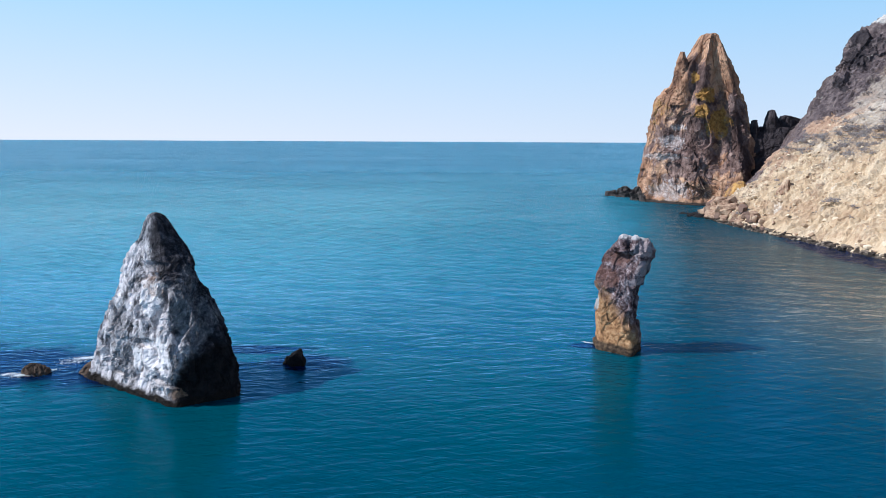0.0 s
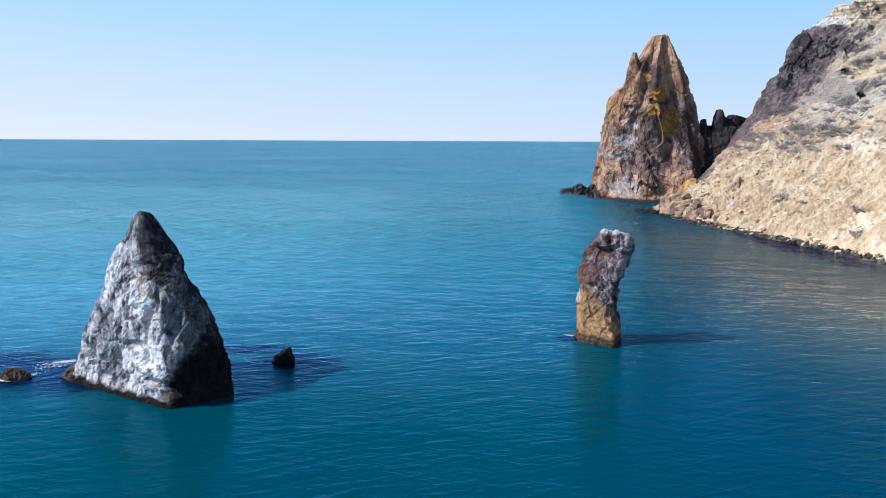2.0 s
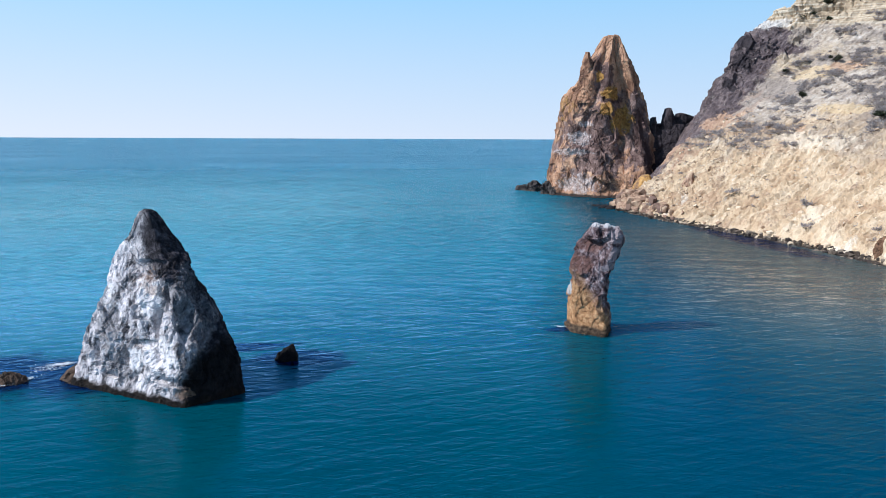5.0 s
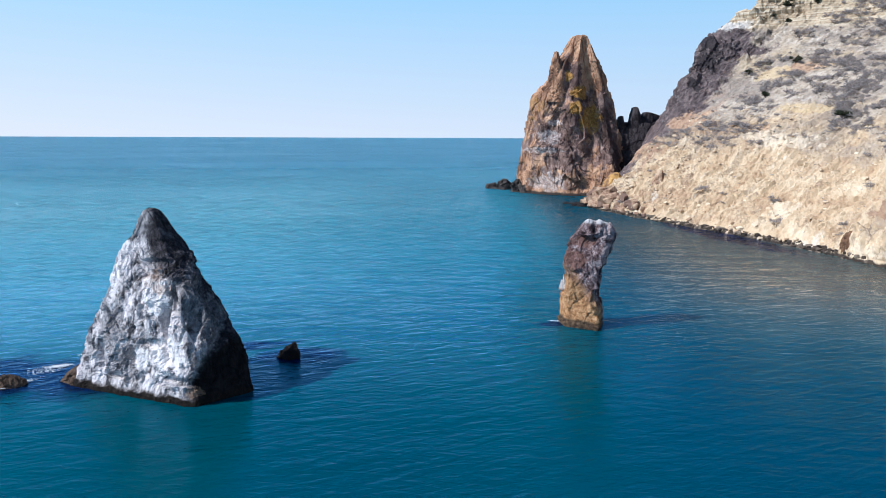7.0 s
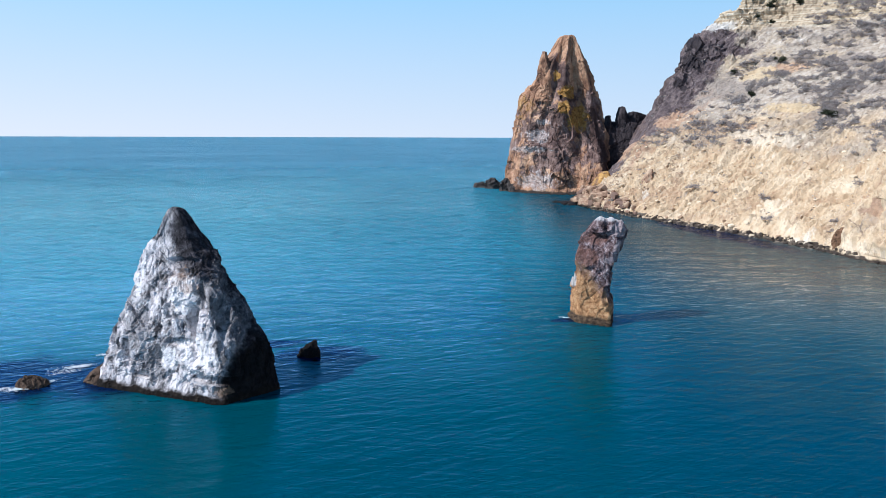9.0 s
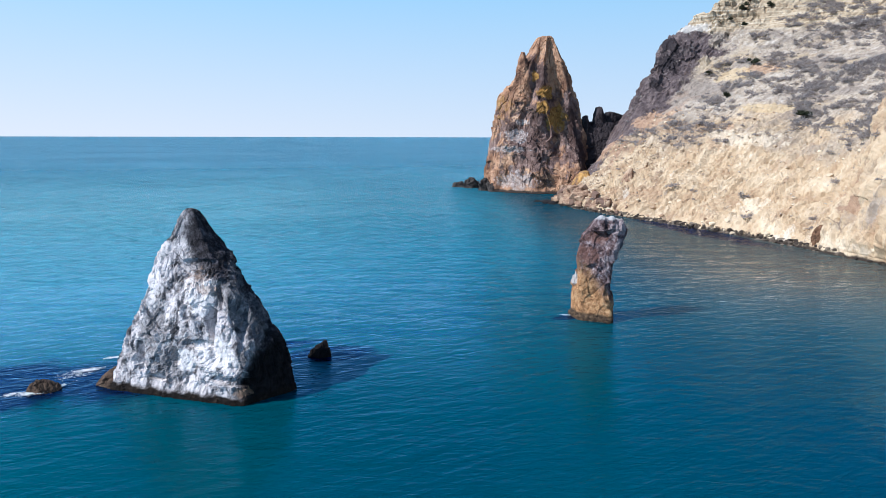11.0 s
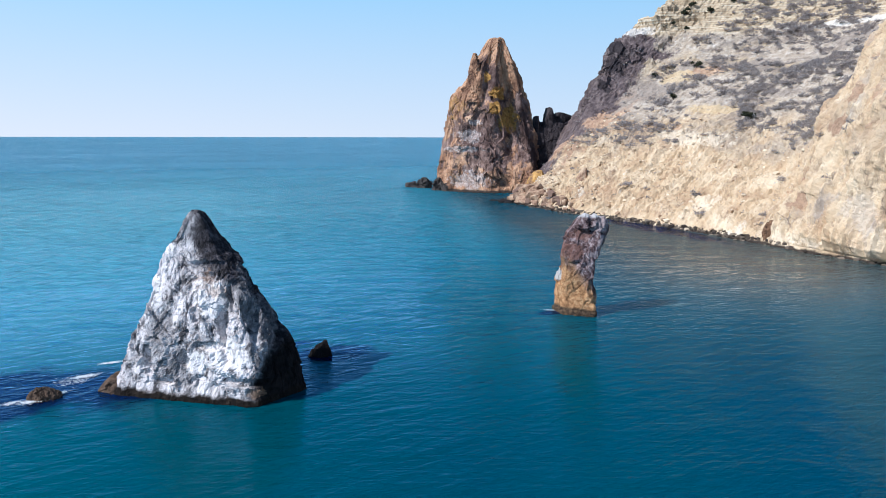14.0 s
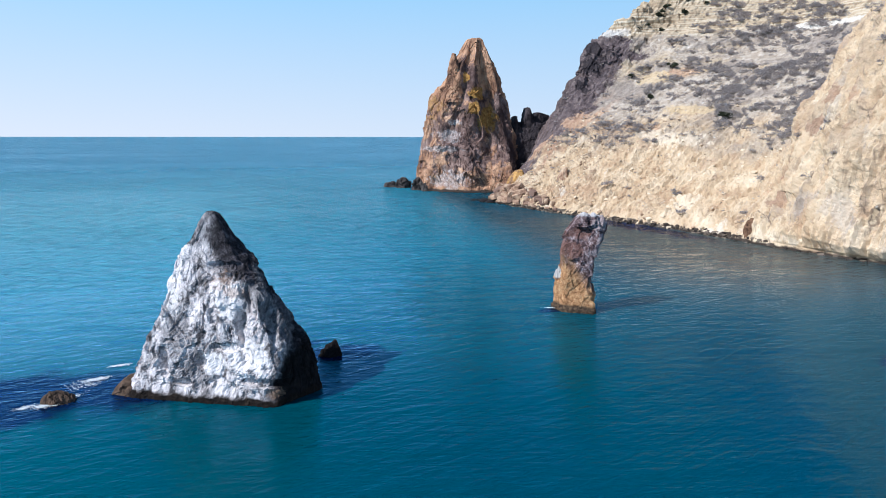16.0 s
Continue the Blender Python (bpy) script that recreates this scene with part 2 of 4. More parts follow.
def column_material():
    """Purple-brown lava with pale facets above, ochre tuff below, bleached crest and a dark tide band."""
    n = Nodes("ochre_lava")
    upper = n.ramp(n.noise(1.3, 9, 0.75, (1, 1, 0.7), (0, -35, 0)), (0.36, (0.022, 0.013, 0.014)), (0.46, (0.085, 0.053, 0.053)), (0.54, (0.19, 0.135, 0.135)), (0.64, (0.44, 0.375, 0.375)))
    ochre = n.ramp(n.noise(1.5, 8, 0.7), (0.34, (0.15, 0.072, 0.034)), (0.47, (0.35, 0.185, 0.083)), (0.62, (0.52, 0.32, 0.165)))
    height = n.axis(2)
    slant = n.math("ADD", height, n.math("MULTIPLY_ADD", n.axis(0), 1.3, -1.3 * 20.5))
    fac = n.step(n.math("ADD", slant, n.math("MULTIPLY", n.noise(0.6, 8, 0.7), 4.0)), 5.4, 9.0)
    colour = n.mix(fac, ochre, upper)
    colour = n.patches(colour, (0.2, 0.1, 0.075), 0.6, (((19.2, 81, 9.0), (1.2, 3, 1.3)), ((20.2, 80, 11.2), (1.4, 3, 0.8))), 0.6, 0.9)
    colour = n.patches(colour, (0.36, 0.3, 0.3), 0.75, (((23.2, 79.5, 10.2), (1.1, 3, 1.0)), ((22.4, 79.5, 8.7), (1.5, 3, 0.5)), ((23.0, 79.5, 12.4), (1.3, 3, 0.9))), 0.65, 1.1)
    veins = n.math("MULTIPLY", n.math("MAXIMUM", n.cracks(0.6, 0.05, (1, 1, 0.8)), n.math("MULTIPLY", n.cracks(1.9, 0.05), 0.35)), 0.22)
    colour = n.mix(veins, colour, (0.03, 0.02, 0.019))
    crest = n.step(n.math("ADD", height, n.math("MULTIPLY", n.noise(1.0, 4), 1.6)), 14.2, 14.7)
    colour = n.mix(n.math("MULTIPLY", crest, 0.75), colour, (0.6, 0.58, 0.57))
    colour = n.patches(colour, (0.46, 0.44, 0.42), 0.9, (((18.9, 83.2, 5.3), (0.4, 0.9, 0.95)),), 0.3, 1.4)
    tide = n.step(n.math("ADD", height, n.math("MULTIPLY", n.noise(0.8, 5), 1.0)), 1.7, 1.2)
    colour = n.mix(tide, colour, n.ramp(n.noise(2.4, 6), (0.35, (0.02, 0.013, 0.01)), (0.7, (0.13, 0.085, 0.05))))
    return n.finish(colour, 0.88, ((n.noise(2.0, 6, 0.65), 1.0, 0.16), (n.noise(8, 5, 0.65), 0.8, 0.03)))


def great_stack_material():
    """Tan and rusty lava, purple-brown on its middle, with yellow lichen and grey-white stains low down."""
    n = Nodes("rusty_lava")
    height = n.axis(2)
    colour = n.ramp(n.noise(0.16, 10, 0.68, (1, 1, 0.7)), (0.33, (0.09, 0.046, 0.033)), (0.44, (0.3, 0.165, 0.1)), (0.55, (0.5, 0.3, 0.185)), (0.68, (0.68, 0.46, 0.31)))
    purple = n.ramp(n.noise(0.28, 10, 0.72, (1, 1, 0.8)), (0.35, (0.035, 0.023, 0.024)), (0.46, (0.115, 0.076, 0.072)), (0.56, (0.225, 0.155, 0.14)), (0.68, (0.42, 0.32, 0.285)))
    # purple-brown lava; the last patch also paints shade on the right side
    colour = n.patches(colour, purple, 0.88, (((95, 268, 21), (13, 40, 16)), ((100, 268, 33), (9, 40, 10)), ((97.5, 268, 45), (4.0, 40, 13)), ((112, 270, 24), (6, 40, 16))), 0.9, 0.17)
    # shade painted dark into the grooves, the foot cave and the right side
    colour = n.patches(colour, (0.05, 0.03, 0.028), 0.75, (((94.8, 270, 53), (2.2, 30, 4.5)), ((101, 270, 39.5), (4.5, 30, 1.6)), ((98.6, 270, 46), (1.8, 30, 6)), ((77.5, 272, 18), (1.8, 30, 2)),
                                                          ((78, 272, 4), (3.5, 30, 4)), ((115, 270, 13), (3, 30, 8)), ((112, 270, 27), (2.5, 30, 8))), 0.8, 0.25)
    yellow = n.ramp(n.noise(0.8, 7, 0.75), (0.36, (0.14, 0.075, 0.03)), (0.5, (0.38, 0.2, 0.045)), (0.66, (0.52, 0.32, 0.1)))
    colour = n.patches(colour, yellow, 0.9, (((105, 270, 31), (4.6, 30, 5.2)), ((98, 270, 35.6), (2.8, 30, 2.6)), ((100.5, 270, 42), (4.0, 30, 2.6)), ((96.2, 270, 48.6), (1.5, 30, 2.2))), 0.7, 0.35)
    colour = n.patches(colour, yellow, 0.55, (((81.5, 272, 38), (4.5, 30, 7)),), 0.7, 0.3)
    stain = n.ramp(n.noise(1.0, 8, 0.78), (0.4, (0.26, 0.2, 0.18)), (0.52, (0.56, 0.49, 0.46)), (0.62, (0.8, 0.75, 0.72)))
    colour = n.patches(colour, stain, 0.6, (((86.5, 270, 18.2), (6.0, 30, 1.3)), ((89, 270, 24), (4.0, 30, 2.4)), ((88.8, 270, 5.2), (5.6, 30, 3.6)), ((91, 270, 29.5), (2.5, 30, 1.2))), 0.8, 0.45)
    veins = n.math("MAXIMUM", n.cracks(0.09, 0.03, (1, 1, 0.45)), n.math("MULTIPLY", n.cracks(0.3, 0.04, (1, 1, 0.5)), 0.5))
    veins = n.math("MULTIPLY", veins, n.step(n.noise(0.1, 4), 0.42, 0.56))
    colour = n.mix(n.math("MULTIPLY", veins, 0.22), colour, (0.08, 0.05, 0.045))
    tide = n.step(n.math("ADD", height, n.math("MULTIPLY", n.noise(0.5, 5), 1.6)), 2.3, 1.5)
    colour = n.mix(tide, colour, (0.045, 0.034, 0.028))
    return n.finish(colour, 0.9, ((n.noise(0.45, 7, 0.65), 1.0, 0.75), (n.noise(2.2, 6, 0.65), 0.8, 0.16)))


def dark_rock_material(name="dark_lava", low=(0.005, 0.0045, 0.005), high=(0.035, 0.029, 0.029), size=0.6):
    n = Nodes(name)
    colour = n.ramp(n.noise(size, 8, 0.7), (0.32, low), (0.7, high))
    return n.finish(colour, 0.85, ((n.noise(size * 3, 6, 0.65), 0.8, 0.08 / size),))


def boulder_material():
    n = Nodes("buff_boulder")
    colour = n.ramp(n.noise(0.5, 8, 0.65), (0.3, (0.13, 0.074, 0.05)), (0.5, (0.33, 0.215, 0.145)), (0.7, (0.56, 0.43, 0.3)))
    colour = n.mix(n.step(n.add("ShaderNodeObjectInfo").outputs["Random"], 0.45, 0.9), colour, (0.17, 0.11, 0.085))
    wet = n.step(n.math("ADD", n.axis(2), n.math("MULTIPLY", n.noise(0.8, 4), 1.2)), 1.7, 1.1)
    colour = n.mix(wet, colour, (0.04, 0.03, 0.025))
    return n.finish(colour, 0.88, ((n.noise(2.0, 6, 0.65), 0.8, 0.1),))


def hillside_material():
    """Cream loam bluff, grey stony scrub slope above it, bedded pale rock on top, dark lava at the far crag."""
    n = Nodes("hillside")
    x, y, z = n.axis(0), n.axis(1), n.axis(2)
    loam = n.ramp(n.noise(0.12, 9, 0.66, (1, 1, 0.8)), (0.28, (0.38, 0.25, 0.145)), (0.45, (0.57, 0.43, 0.27)),
                  (0.6, (0.68, 0.55, 0.38)), (0.76, (0.79, 0.69, 0.54)))
    loam = n.mix(n.math("MULTIPLY", n.step(n.noise(0.07, 7, 0.68, (1, 0.7, 0.8)), 0.52, 0.64), 0.7), loam, n.ramp(n.noise(0.5, 7, 0.7), (0.3, (0.3, 0.18, 0.1)), (0.7, (0.58, 0.42, 0.27))))
    loam = n.mix(n.math("MULTIPLY", n.step(n.noise(0.1, 8, 0.7, (0.8, 1, 0.5), (0, 0, 30)), 0.61, 0.68), 0.7), loam, (0.78, 0.71, 0.6))
    loam = n.mix(n.math("MULTIPLY", n.step(n.noise(0.3, 9, 0.75, (1, 1, 0.35)), 0.56, 0.64), 0.6), loam, (0.27, 0.2, 0.14))
    scree = n.ramp(n.noise(0.35, 10, 0.78), (0.3, (0.21, 0.165, 0.13)), (0.46, (0.42, 0.35, 0.27)), (0.6, (0.56, 0.49, 0.41)), (0.72, (0.74, 0.7, 0.65)))
    scree = n.mix(n.math("MULTIPLY", n.step(n.noise(0.045, 6, 0.65), 0.5, 0.62), 0.75), scree, n.ramp(n.noise(0.4, 8, 0.7), (0.3, (0.34, 0.25, 0.15)), (0.7, (0.62, 0.5, 0.33))))
    litter = n.math("MULTIPLY", n.step(n.noise(0.055, 8, 0.72, (1, 0.6, 1.6)), 0.47, 0.56), 0.75)
    scree = n.mix(litter, scree, n.ramp(n.noise(0.6, 8, 0.75), (0.3, (0.13, 0.105, 0.09)), (0.7, (0.4, 0.34, 0.29))))
    line = n.math("ADD", z, n.math("MULTIPLY_ADD", n.noise(0.035, 8, 0.7), 50, -25))
    bowl = n.math("MULTIPLY", n.step(line, 20, 32), n.step(n.math("ADD", y, n.math("MULTIPLY", z, -0.55)), 105, 122))
    colour = n.mix(bowl, loam, scree)
    beds = n.ramp(n.noise(0.5, 6, 0.6, (0.12, 0.12, 3.2)), (0.3, (0.32, 0.24, 0.15)), (0.5, (0.5, 0.4, 0.27)), (0.7, (0.7, 0.62, 0.48)))
    colour = n.mix(n.step(n.math("ADD", z, n.math("MULTIPLY", n.noise(0.06, 3), 8)), 67, 71), colour, beds)
    spur = n.math("MULTIPLY", n.step(n.noise(0.09, 6, 0.7, (1, 1, 0.4)), 0.55, 0.66), n.step(y, 132, 118))
    colour = n.mix(n.math("MULTIPLY", spur, 0.7), colour, n.mix(n.step(n.noise(0.2, 4), 0.4, 0.6), (0.3, 0.17, 0.12), (0.5, 0.33, 0.17)))
    streak = n.math("MULTIPLY", n.step(n.noise(0.22, 8, 0.72, (1, 1, 0.14)), 0.5, 0.62), n.math("MULTIPLY", n.step(y, 136, 118), 0.55))
    colour = n.mix(streak, colour, n.ramp(n.noise(0.15, 5), (0.4, (0.36, 0.32, 0.28)), (0.6, (0.5, 0.36, 0.22))))
    lava = n.ramp(n.noise(0.3, 9, 0.7), (0.3, (0.035, 0.026, 0.029)), (0.5, (0.125, 0.096, 0.097)), (0.72, (0.27, 0.215, 0.2)))
    edge = n.math("ADD", n.math("MULTIPLY_ADD", x, -0.12, y), n.math("MULTIPLY_ADD", n.noise(0.05, 8, 0.72), 44, -22))
    edge = n.math("SUBTRACT", edge, n.math("MULTIPLY", n.math("MAXIMUM", n.math("SUBTRACT", z, 57), 0.0), 1.6))
    colour = n.mix(n.step(edge, 218, 222), colour, lava)
    rust = n.math("MULTIPLY", n.math("MULTIPLY", n.step(edge, 203, 213), n.step(edge, 222, 218)), n.math("MULTIPLY", n.step(z, 44, 32), n.step(n.noise(0.08, 5), 0.42, 0.54)))
    colour = n.mix(n.math("MULTIPLY", rust, 0.8), colour, n.ramp(n.noise(0.4, 7, 0.7), (0.3, (0.24, 0.14, 0.095)), (0.7, (0.56, 0.37, 0.24))))
    rocky = n.math("MULTIPLY", n.math("MAXIMUM", n.cracks(0.28, 0.06, (1, 1, 1.3), 0.9), n.math("MULTIPLY", n.cracks(0.8, 0.07, (1, 1, 1.2), 0.9), 0.7)), n.step(n.noise(0.12, 6, 0.7), 0.46, 0.6))
    rocky = n.math("MULTIPLY", rocky, n.math("MULTIPLY", n.step(y, 150, 205), n.step(z, 38, 26)))
    colour = n.mix(n.math("MULTIPLY", rocky, 0.6), colour, (0.15, 0.095, 0.065))
    bare = n.math("MAXIMUM", n.step(y, 134, 116), n.step(edge, 214, 220))
    veins = n.math("MAXIMUM", n.cracks(0.14, 0.035, (1, 1, 0.4)), n.math("MULTIPLY", n.cracks(0.4, 0.05, (1, 1, 0.5)), 0.5))
    colour = n.mix(n.math("MULTIPLY", n.math("MULTIPLY", veins, bare), n.math("MULTIPLY", n.step(n.noise(0.1, 4), 0.46, 0.6), 0.6)), colour, (0.13, 0.09, 0.068))
    speck = n.math("MULTIPLY", n.step(n.noise(1.1, 9, 0.8, (1, 1, 0.6)), 0.6, 0.67), 0.34)
    colour = n.mix(speck, colour, (0.2, 0.14, 0.1))
    fleck = n.math("MULTIPLY", n.step(n.noise(0.8, 9, 0.8), 0.6, 0.68), 0.5)
    colour = n.mix(fleck, colour, (0.8, 0.73, 0.62))
    tide = n.step(n.math("ADD", z, n.math("MULTIPLY", n.noise(0.5, 5), 1.4)), 1.5, 0.9)
    colour = n.mix(tide, colour, (0.05, 0.038, 0.03))
    colour = n.patches(colour, (0.8, 0.69, 0.53), 0.55, (((119, 174, 23.5), (6, 14, 2.4)), ((122, 184, 24), (6, 9, 2.4)), ((102, 148, 5), (4, 6, 4)), ((97, 112, 2), (3, 14, 1.3))), 1.0, 0.15)
    colour = n.patches(colour, n.ramp(n.noise(0.5, 8, 0.72), (0.35, (0.34, 0.2, 0.12)), (0.65, (0.64, 0.44, 0.28))), 0.75,
                       (((126.5, 232, 29), (6, 9, 6)), ((114, 243, 18), (7, 6, 7)), ((124.5, 217, 27.5), (3, 5, 2)), ((107.5, 123, 10), (3, 4, 4)), ((122, 188, 28), (3, 7, 1.6)), ((159, 214, 48), (7, 8, 2.5)), ((118, 96, 45), (8, 8, 7))), 1.1, 0.14)
    colour = n.patches(colour, (0.62, 0.47, 0.26), 0.6, (((136.5, 185, 33), (4, 12, 2)), ((154, 224, 46), (7, 8, 3)), ((158, 205, 50), (9, 5, 4))), 0.8, 0.12)
    colour = n.patches(colour, (0.44, 0.335, 0.22), 0.6, (((105, 98, 18), (7, 9, 9)), ((118, 104, 44), (9, 10, 9)), ((110, 90, 24), (6, 6, 12)), ((112, 112, 26), (5, 6, 10))), 1.1, 0.14)
    colour = n.patches(colour, (0.46, 0.41, 0.36), 0.45, (((99, 99, 8), (4, 8, 6)), ((104, 104, 16), (4, 5, 5))), 0.7, 0.15)
    colour = n.patches(colour, (0.36, 0.23, 0.21), 0.7, (((123, 123, 35), (2.5, 3.5, 3.5)),), 0.7, 0.2)
    colour = n.patches(colour, n.ramp(n.noise(0.6, 7, 0.7), (0.35, (0.17, 0.09, 0.06)), (0.65, (0.45, 0.29, 0.19))), 0.7,
                       (((107.5, 114, 27), (1.4, 2.5, 4)), ((110, 112.5, 33), (2.4, 3, 4)), ((99.5, 116, 10), (2, 2.5, 2.5)), ((104, 117, 17), (1.6, 2.2, 3))), 0.9, 0.25)
    # shade in the lava crag's gully and crack, painted near black
    colour = n.patches(colour, (0.022, 0.019, 0.023), 0.8, (((148.5, 256, 60), (2.6, 9, 5)), ((145.5, 255, 53), (3.2, 9, 4)), ((141, 254, 44), (1.2, 8, 6))), 0.9, 0.16)
    colour = n.patches(colour, (0.7, 0.66, 0.6), 0.75, (((158, 256, 68), (7, 8, 2.2)), ((200, 196, 65.5), (12, 22, 1.4))), 0.8, 0.16)
    tone = n.add("ShaderNodeHueSaturation", Hue=0.497, Saturation=0.98, Value=0.88, Color=colour)
    return n.finish(tone.outputs[0], 0.93, ((n.noise(0.7, 8, 0.7), 1.0, 0.4), (n.noise(2.5, 6, 0.65), 0.8, 0.16)))


def water_material():
    """Clear sea: blue-green body with sky glow, hill reflections and the pyramid's shadow painted in, sky in its
    ripples, dark reefs under the surface.
    """
    n = Nodes("sea_water")
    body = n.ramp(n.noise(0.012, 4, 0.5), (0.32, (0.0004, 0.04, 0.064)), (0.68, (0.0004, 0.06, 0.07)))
    # paler and bluer with distance, painted for the sky mirrored in open water
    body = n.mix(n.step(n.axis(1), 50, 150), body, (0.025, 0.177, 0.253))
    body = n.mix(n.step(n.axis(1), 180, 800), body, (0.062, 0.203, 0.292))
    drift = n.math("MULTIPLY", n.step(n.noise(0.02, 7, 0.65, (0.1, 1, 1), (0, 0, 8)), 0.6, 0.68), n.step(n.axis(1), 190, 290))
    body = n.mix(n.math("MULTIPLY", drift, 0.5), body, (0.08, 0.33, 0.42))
    # brighter body painted on the left, for glare from the sunward sky
    body = n.mix(n.math("MULTIPLY", n.step(n.math("MULTIPLY_ADD", n.axis(1), -0.12, n.axis(0)), 2, -62), n.math("MULTIPLY", n.step(n.axis(1), 480, 200), n.math("MULTIPLY", n.step(n.axis(1), 60, 120), 0.55))), body, (0.1, 0.33, 0.41))
    # dark mirror image of hill and tower painted into the sheltered water's body colour
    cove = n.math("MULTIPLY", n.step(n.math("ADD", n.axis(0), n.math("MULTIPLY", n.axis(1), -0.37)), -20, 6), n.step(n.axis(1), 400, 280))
    lee_mirror = n.math("MULTIPLY", n.step(n.math("ADD", n.axis(0), n.math("MULTIPLY", n.axis(1), -0.25)), 2, 20), n.math("MULTIPLY", n.step(n.axis(1), 130, 175), n.step(n.axis(1), 400, 280)))
    cove = n.math("MAXIMUM", cove, lee_mirror)
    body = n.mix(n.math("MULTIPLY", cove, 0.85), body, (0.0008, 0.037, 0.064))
    # grey-brown reflection of the lit hill, painted into the body near the shore
    hill_reflection = n.math("MULTIPLY", n.step(n.math("ADD", n.axis(0), n.math("MULTIPLY", n.axis(1), -0.1)), 18, 62), n.math("MULTIPLY", n.step(n.axis(1), 215, 150), n.step(n.axis(1), 55, 105)))
    body = n.mix(n.math("MULTIPLY", hill_reflection, 0.85), body, (0.066, 0.082, 0.078))
    # reflected sky glow painted as a brighter body at near left
    west_glow = n.math("MULTIPLY", n.step(n.axis(0), -26, -52), n.step(n.axis(1), 78, 62))
    body = n.mix(n.math("MULTIPLY", west_glow, 0.7), body, (0.002, 0.078, 0.094))
    reef_and_shadow = None
    wobble = n.math("MULTIPLY_ADD", n.noise(0.18, 5, 0.6), 1.6, -0.8)
    # the ellipse at (-16, 75.5) paints the pyramid's shadow, the others are sunken beds
    for cx, cy, rx, ry in ((-49, 74, 17, 8.0), (-37, 71, 6, 5), (-16, 75.5, 6.5, 3.0), (-22, 80.5, 6, 2.0), (17.5, 82.6, 2.6, 1.1), (42, 47, 4, 3), (88, 150, 5, 30)):
        d = n.math("SQRT", n.math("ADD", n.math("POWER", n.math("ABSOLUTE", n.math("DIVIDE", n.math("SUBTRACT", n.axis(0), cx), rx)), 2.0),
                                  n.math("POWER", n.math("ABSOLUTE", n.math("DIVIDE", n.math("SUBTRACT", n.axis(1), cy), ry)), 2.0)))
        patch = n.step(n.math("ADD", d, wobble), 1.15, 0.6)
        reef_and_shadow = patch if reef_and_shadow is None else n.math("MAXIMUM", reef_and_shadow, patch)
    body = n.mix(n.math("MULTIPLY", reef_and_shadow, 0.97), body, (0.002, 0.008, 0.04))
    ripple = n.noise(0.85, 3, 0.5, (0.26, 1.0, 1), (0, 0, 13), 0.5)
    cross = n.noise(1.3, 3, 0.5, (0.3, 1.0, 1), (0, 0, -19), 0.5)
    chop = n.noise(2.6, 4, 0.6, (0.4, 1.0, 1), (0, 0, 6), 0.4)
    slick = n.math("MULTIPLY_ADD", n.step(n.noise(0.008, 6, 0.65, (0.5, 1.2, 1)), 0.36, 0.6), 0.5, 0.5)
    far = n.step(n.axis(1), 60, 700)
    swell = n.noise(0.52, 3, 0.55, (0.36, 1.0, 1), (0, 0, 11), 0.4)
    roll = n.noise(0.18, 3, 0.55, (0.42, 1.0, 1), (0, 0, 5), 0.4)
    long = n.noise(0.07, 3, 0.55, (0.3, 1.0, 1), (0, 0, 4), 0.5)
    calm = n.math("MULTIPLY", n.math("MULTIPLY_ADD", n.step(n.axis(1), 45, 150), 0.95, 0.35), n.math("MULTIPLY", slick, n.math("MULTIPLY_ADD", cove, -0.35, 1.0)))
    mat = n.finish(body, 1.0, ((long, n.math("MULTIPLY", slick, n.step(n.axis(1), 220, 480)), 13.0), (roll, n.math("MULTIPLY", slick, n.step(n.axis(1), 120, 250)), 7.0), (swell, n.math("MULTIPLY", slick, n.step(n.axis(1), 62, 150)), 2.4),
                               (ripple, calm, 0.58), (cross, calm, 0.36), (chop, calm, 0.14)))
    n.shader.inputs["Specular IOR Level"].default_value = 0.0
    # light spreads in the water, so that shadows on it are soft
    n.shader.subsurface_method = "BURLEY"
    n.shader.inputs["Subsurface Weight"].default_value, n.shader.inputs["Subsurface Scale"].default_value = 1.0, 0.35
    n.shader.inputs["Subsurface Radius"].default_value = (0.4, 0.9, 1.0)
    normal = n.shader.inputs["Normal"].links[0].from_socket
    gloss = n.add("ShaderNodeBsdfGlossy", Color=n.mix(hill_reflection, n.mix(n.step(n.axis(1), 60, 240), (0.3, 0.62, 1.0), (0.78, 0.91, 0.97)), (0.82, 0.81, 0.79)), Roughness=n.math("MULTIPLY_ADD", far, 0.28, 0.05), Normal=normal)
    sheen = n.add("ShaderNodeFresnel", IOR=1.333, Normal=normal)
    both = n.tree.nodes.new("ShaderNodeMixShader")
    for x, y in ((sheen.outputs[0], both.inputs[0]), (n.shader.outputs[0], both.inputs[1]), (gloss.outputs[0], both.inputs[2]), (both.outputs[0], n.tree.nodes["Material Output"].inputs["Surface"])):
        n.tree.links.new(x, y)
    return mat


def thin(n, mat, colour):
    """Lets light through thin twigs and leaves."""
    through_light = n.add("ShaderNodeBsdfTranslucent", Color=colour)
    both = n.tree.nodes.new("ShaderNodeMixShader")
    both.inputs[0].default_value = 0.6
    n.tree.links.new(n.shader.outputs[0], both.inputs[1])
    n.tree.links.new(through_light.outputs[0], both.inputs[2])
    n.tree.links.new(both.outputs[0], n.tree.nodes["Material Output"].inputs["Surface"])
    return mat


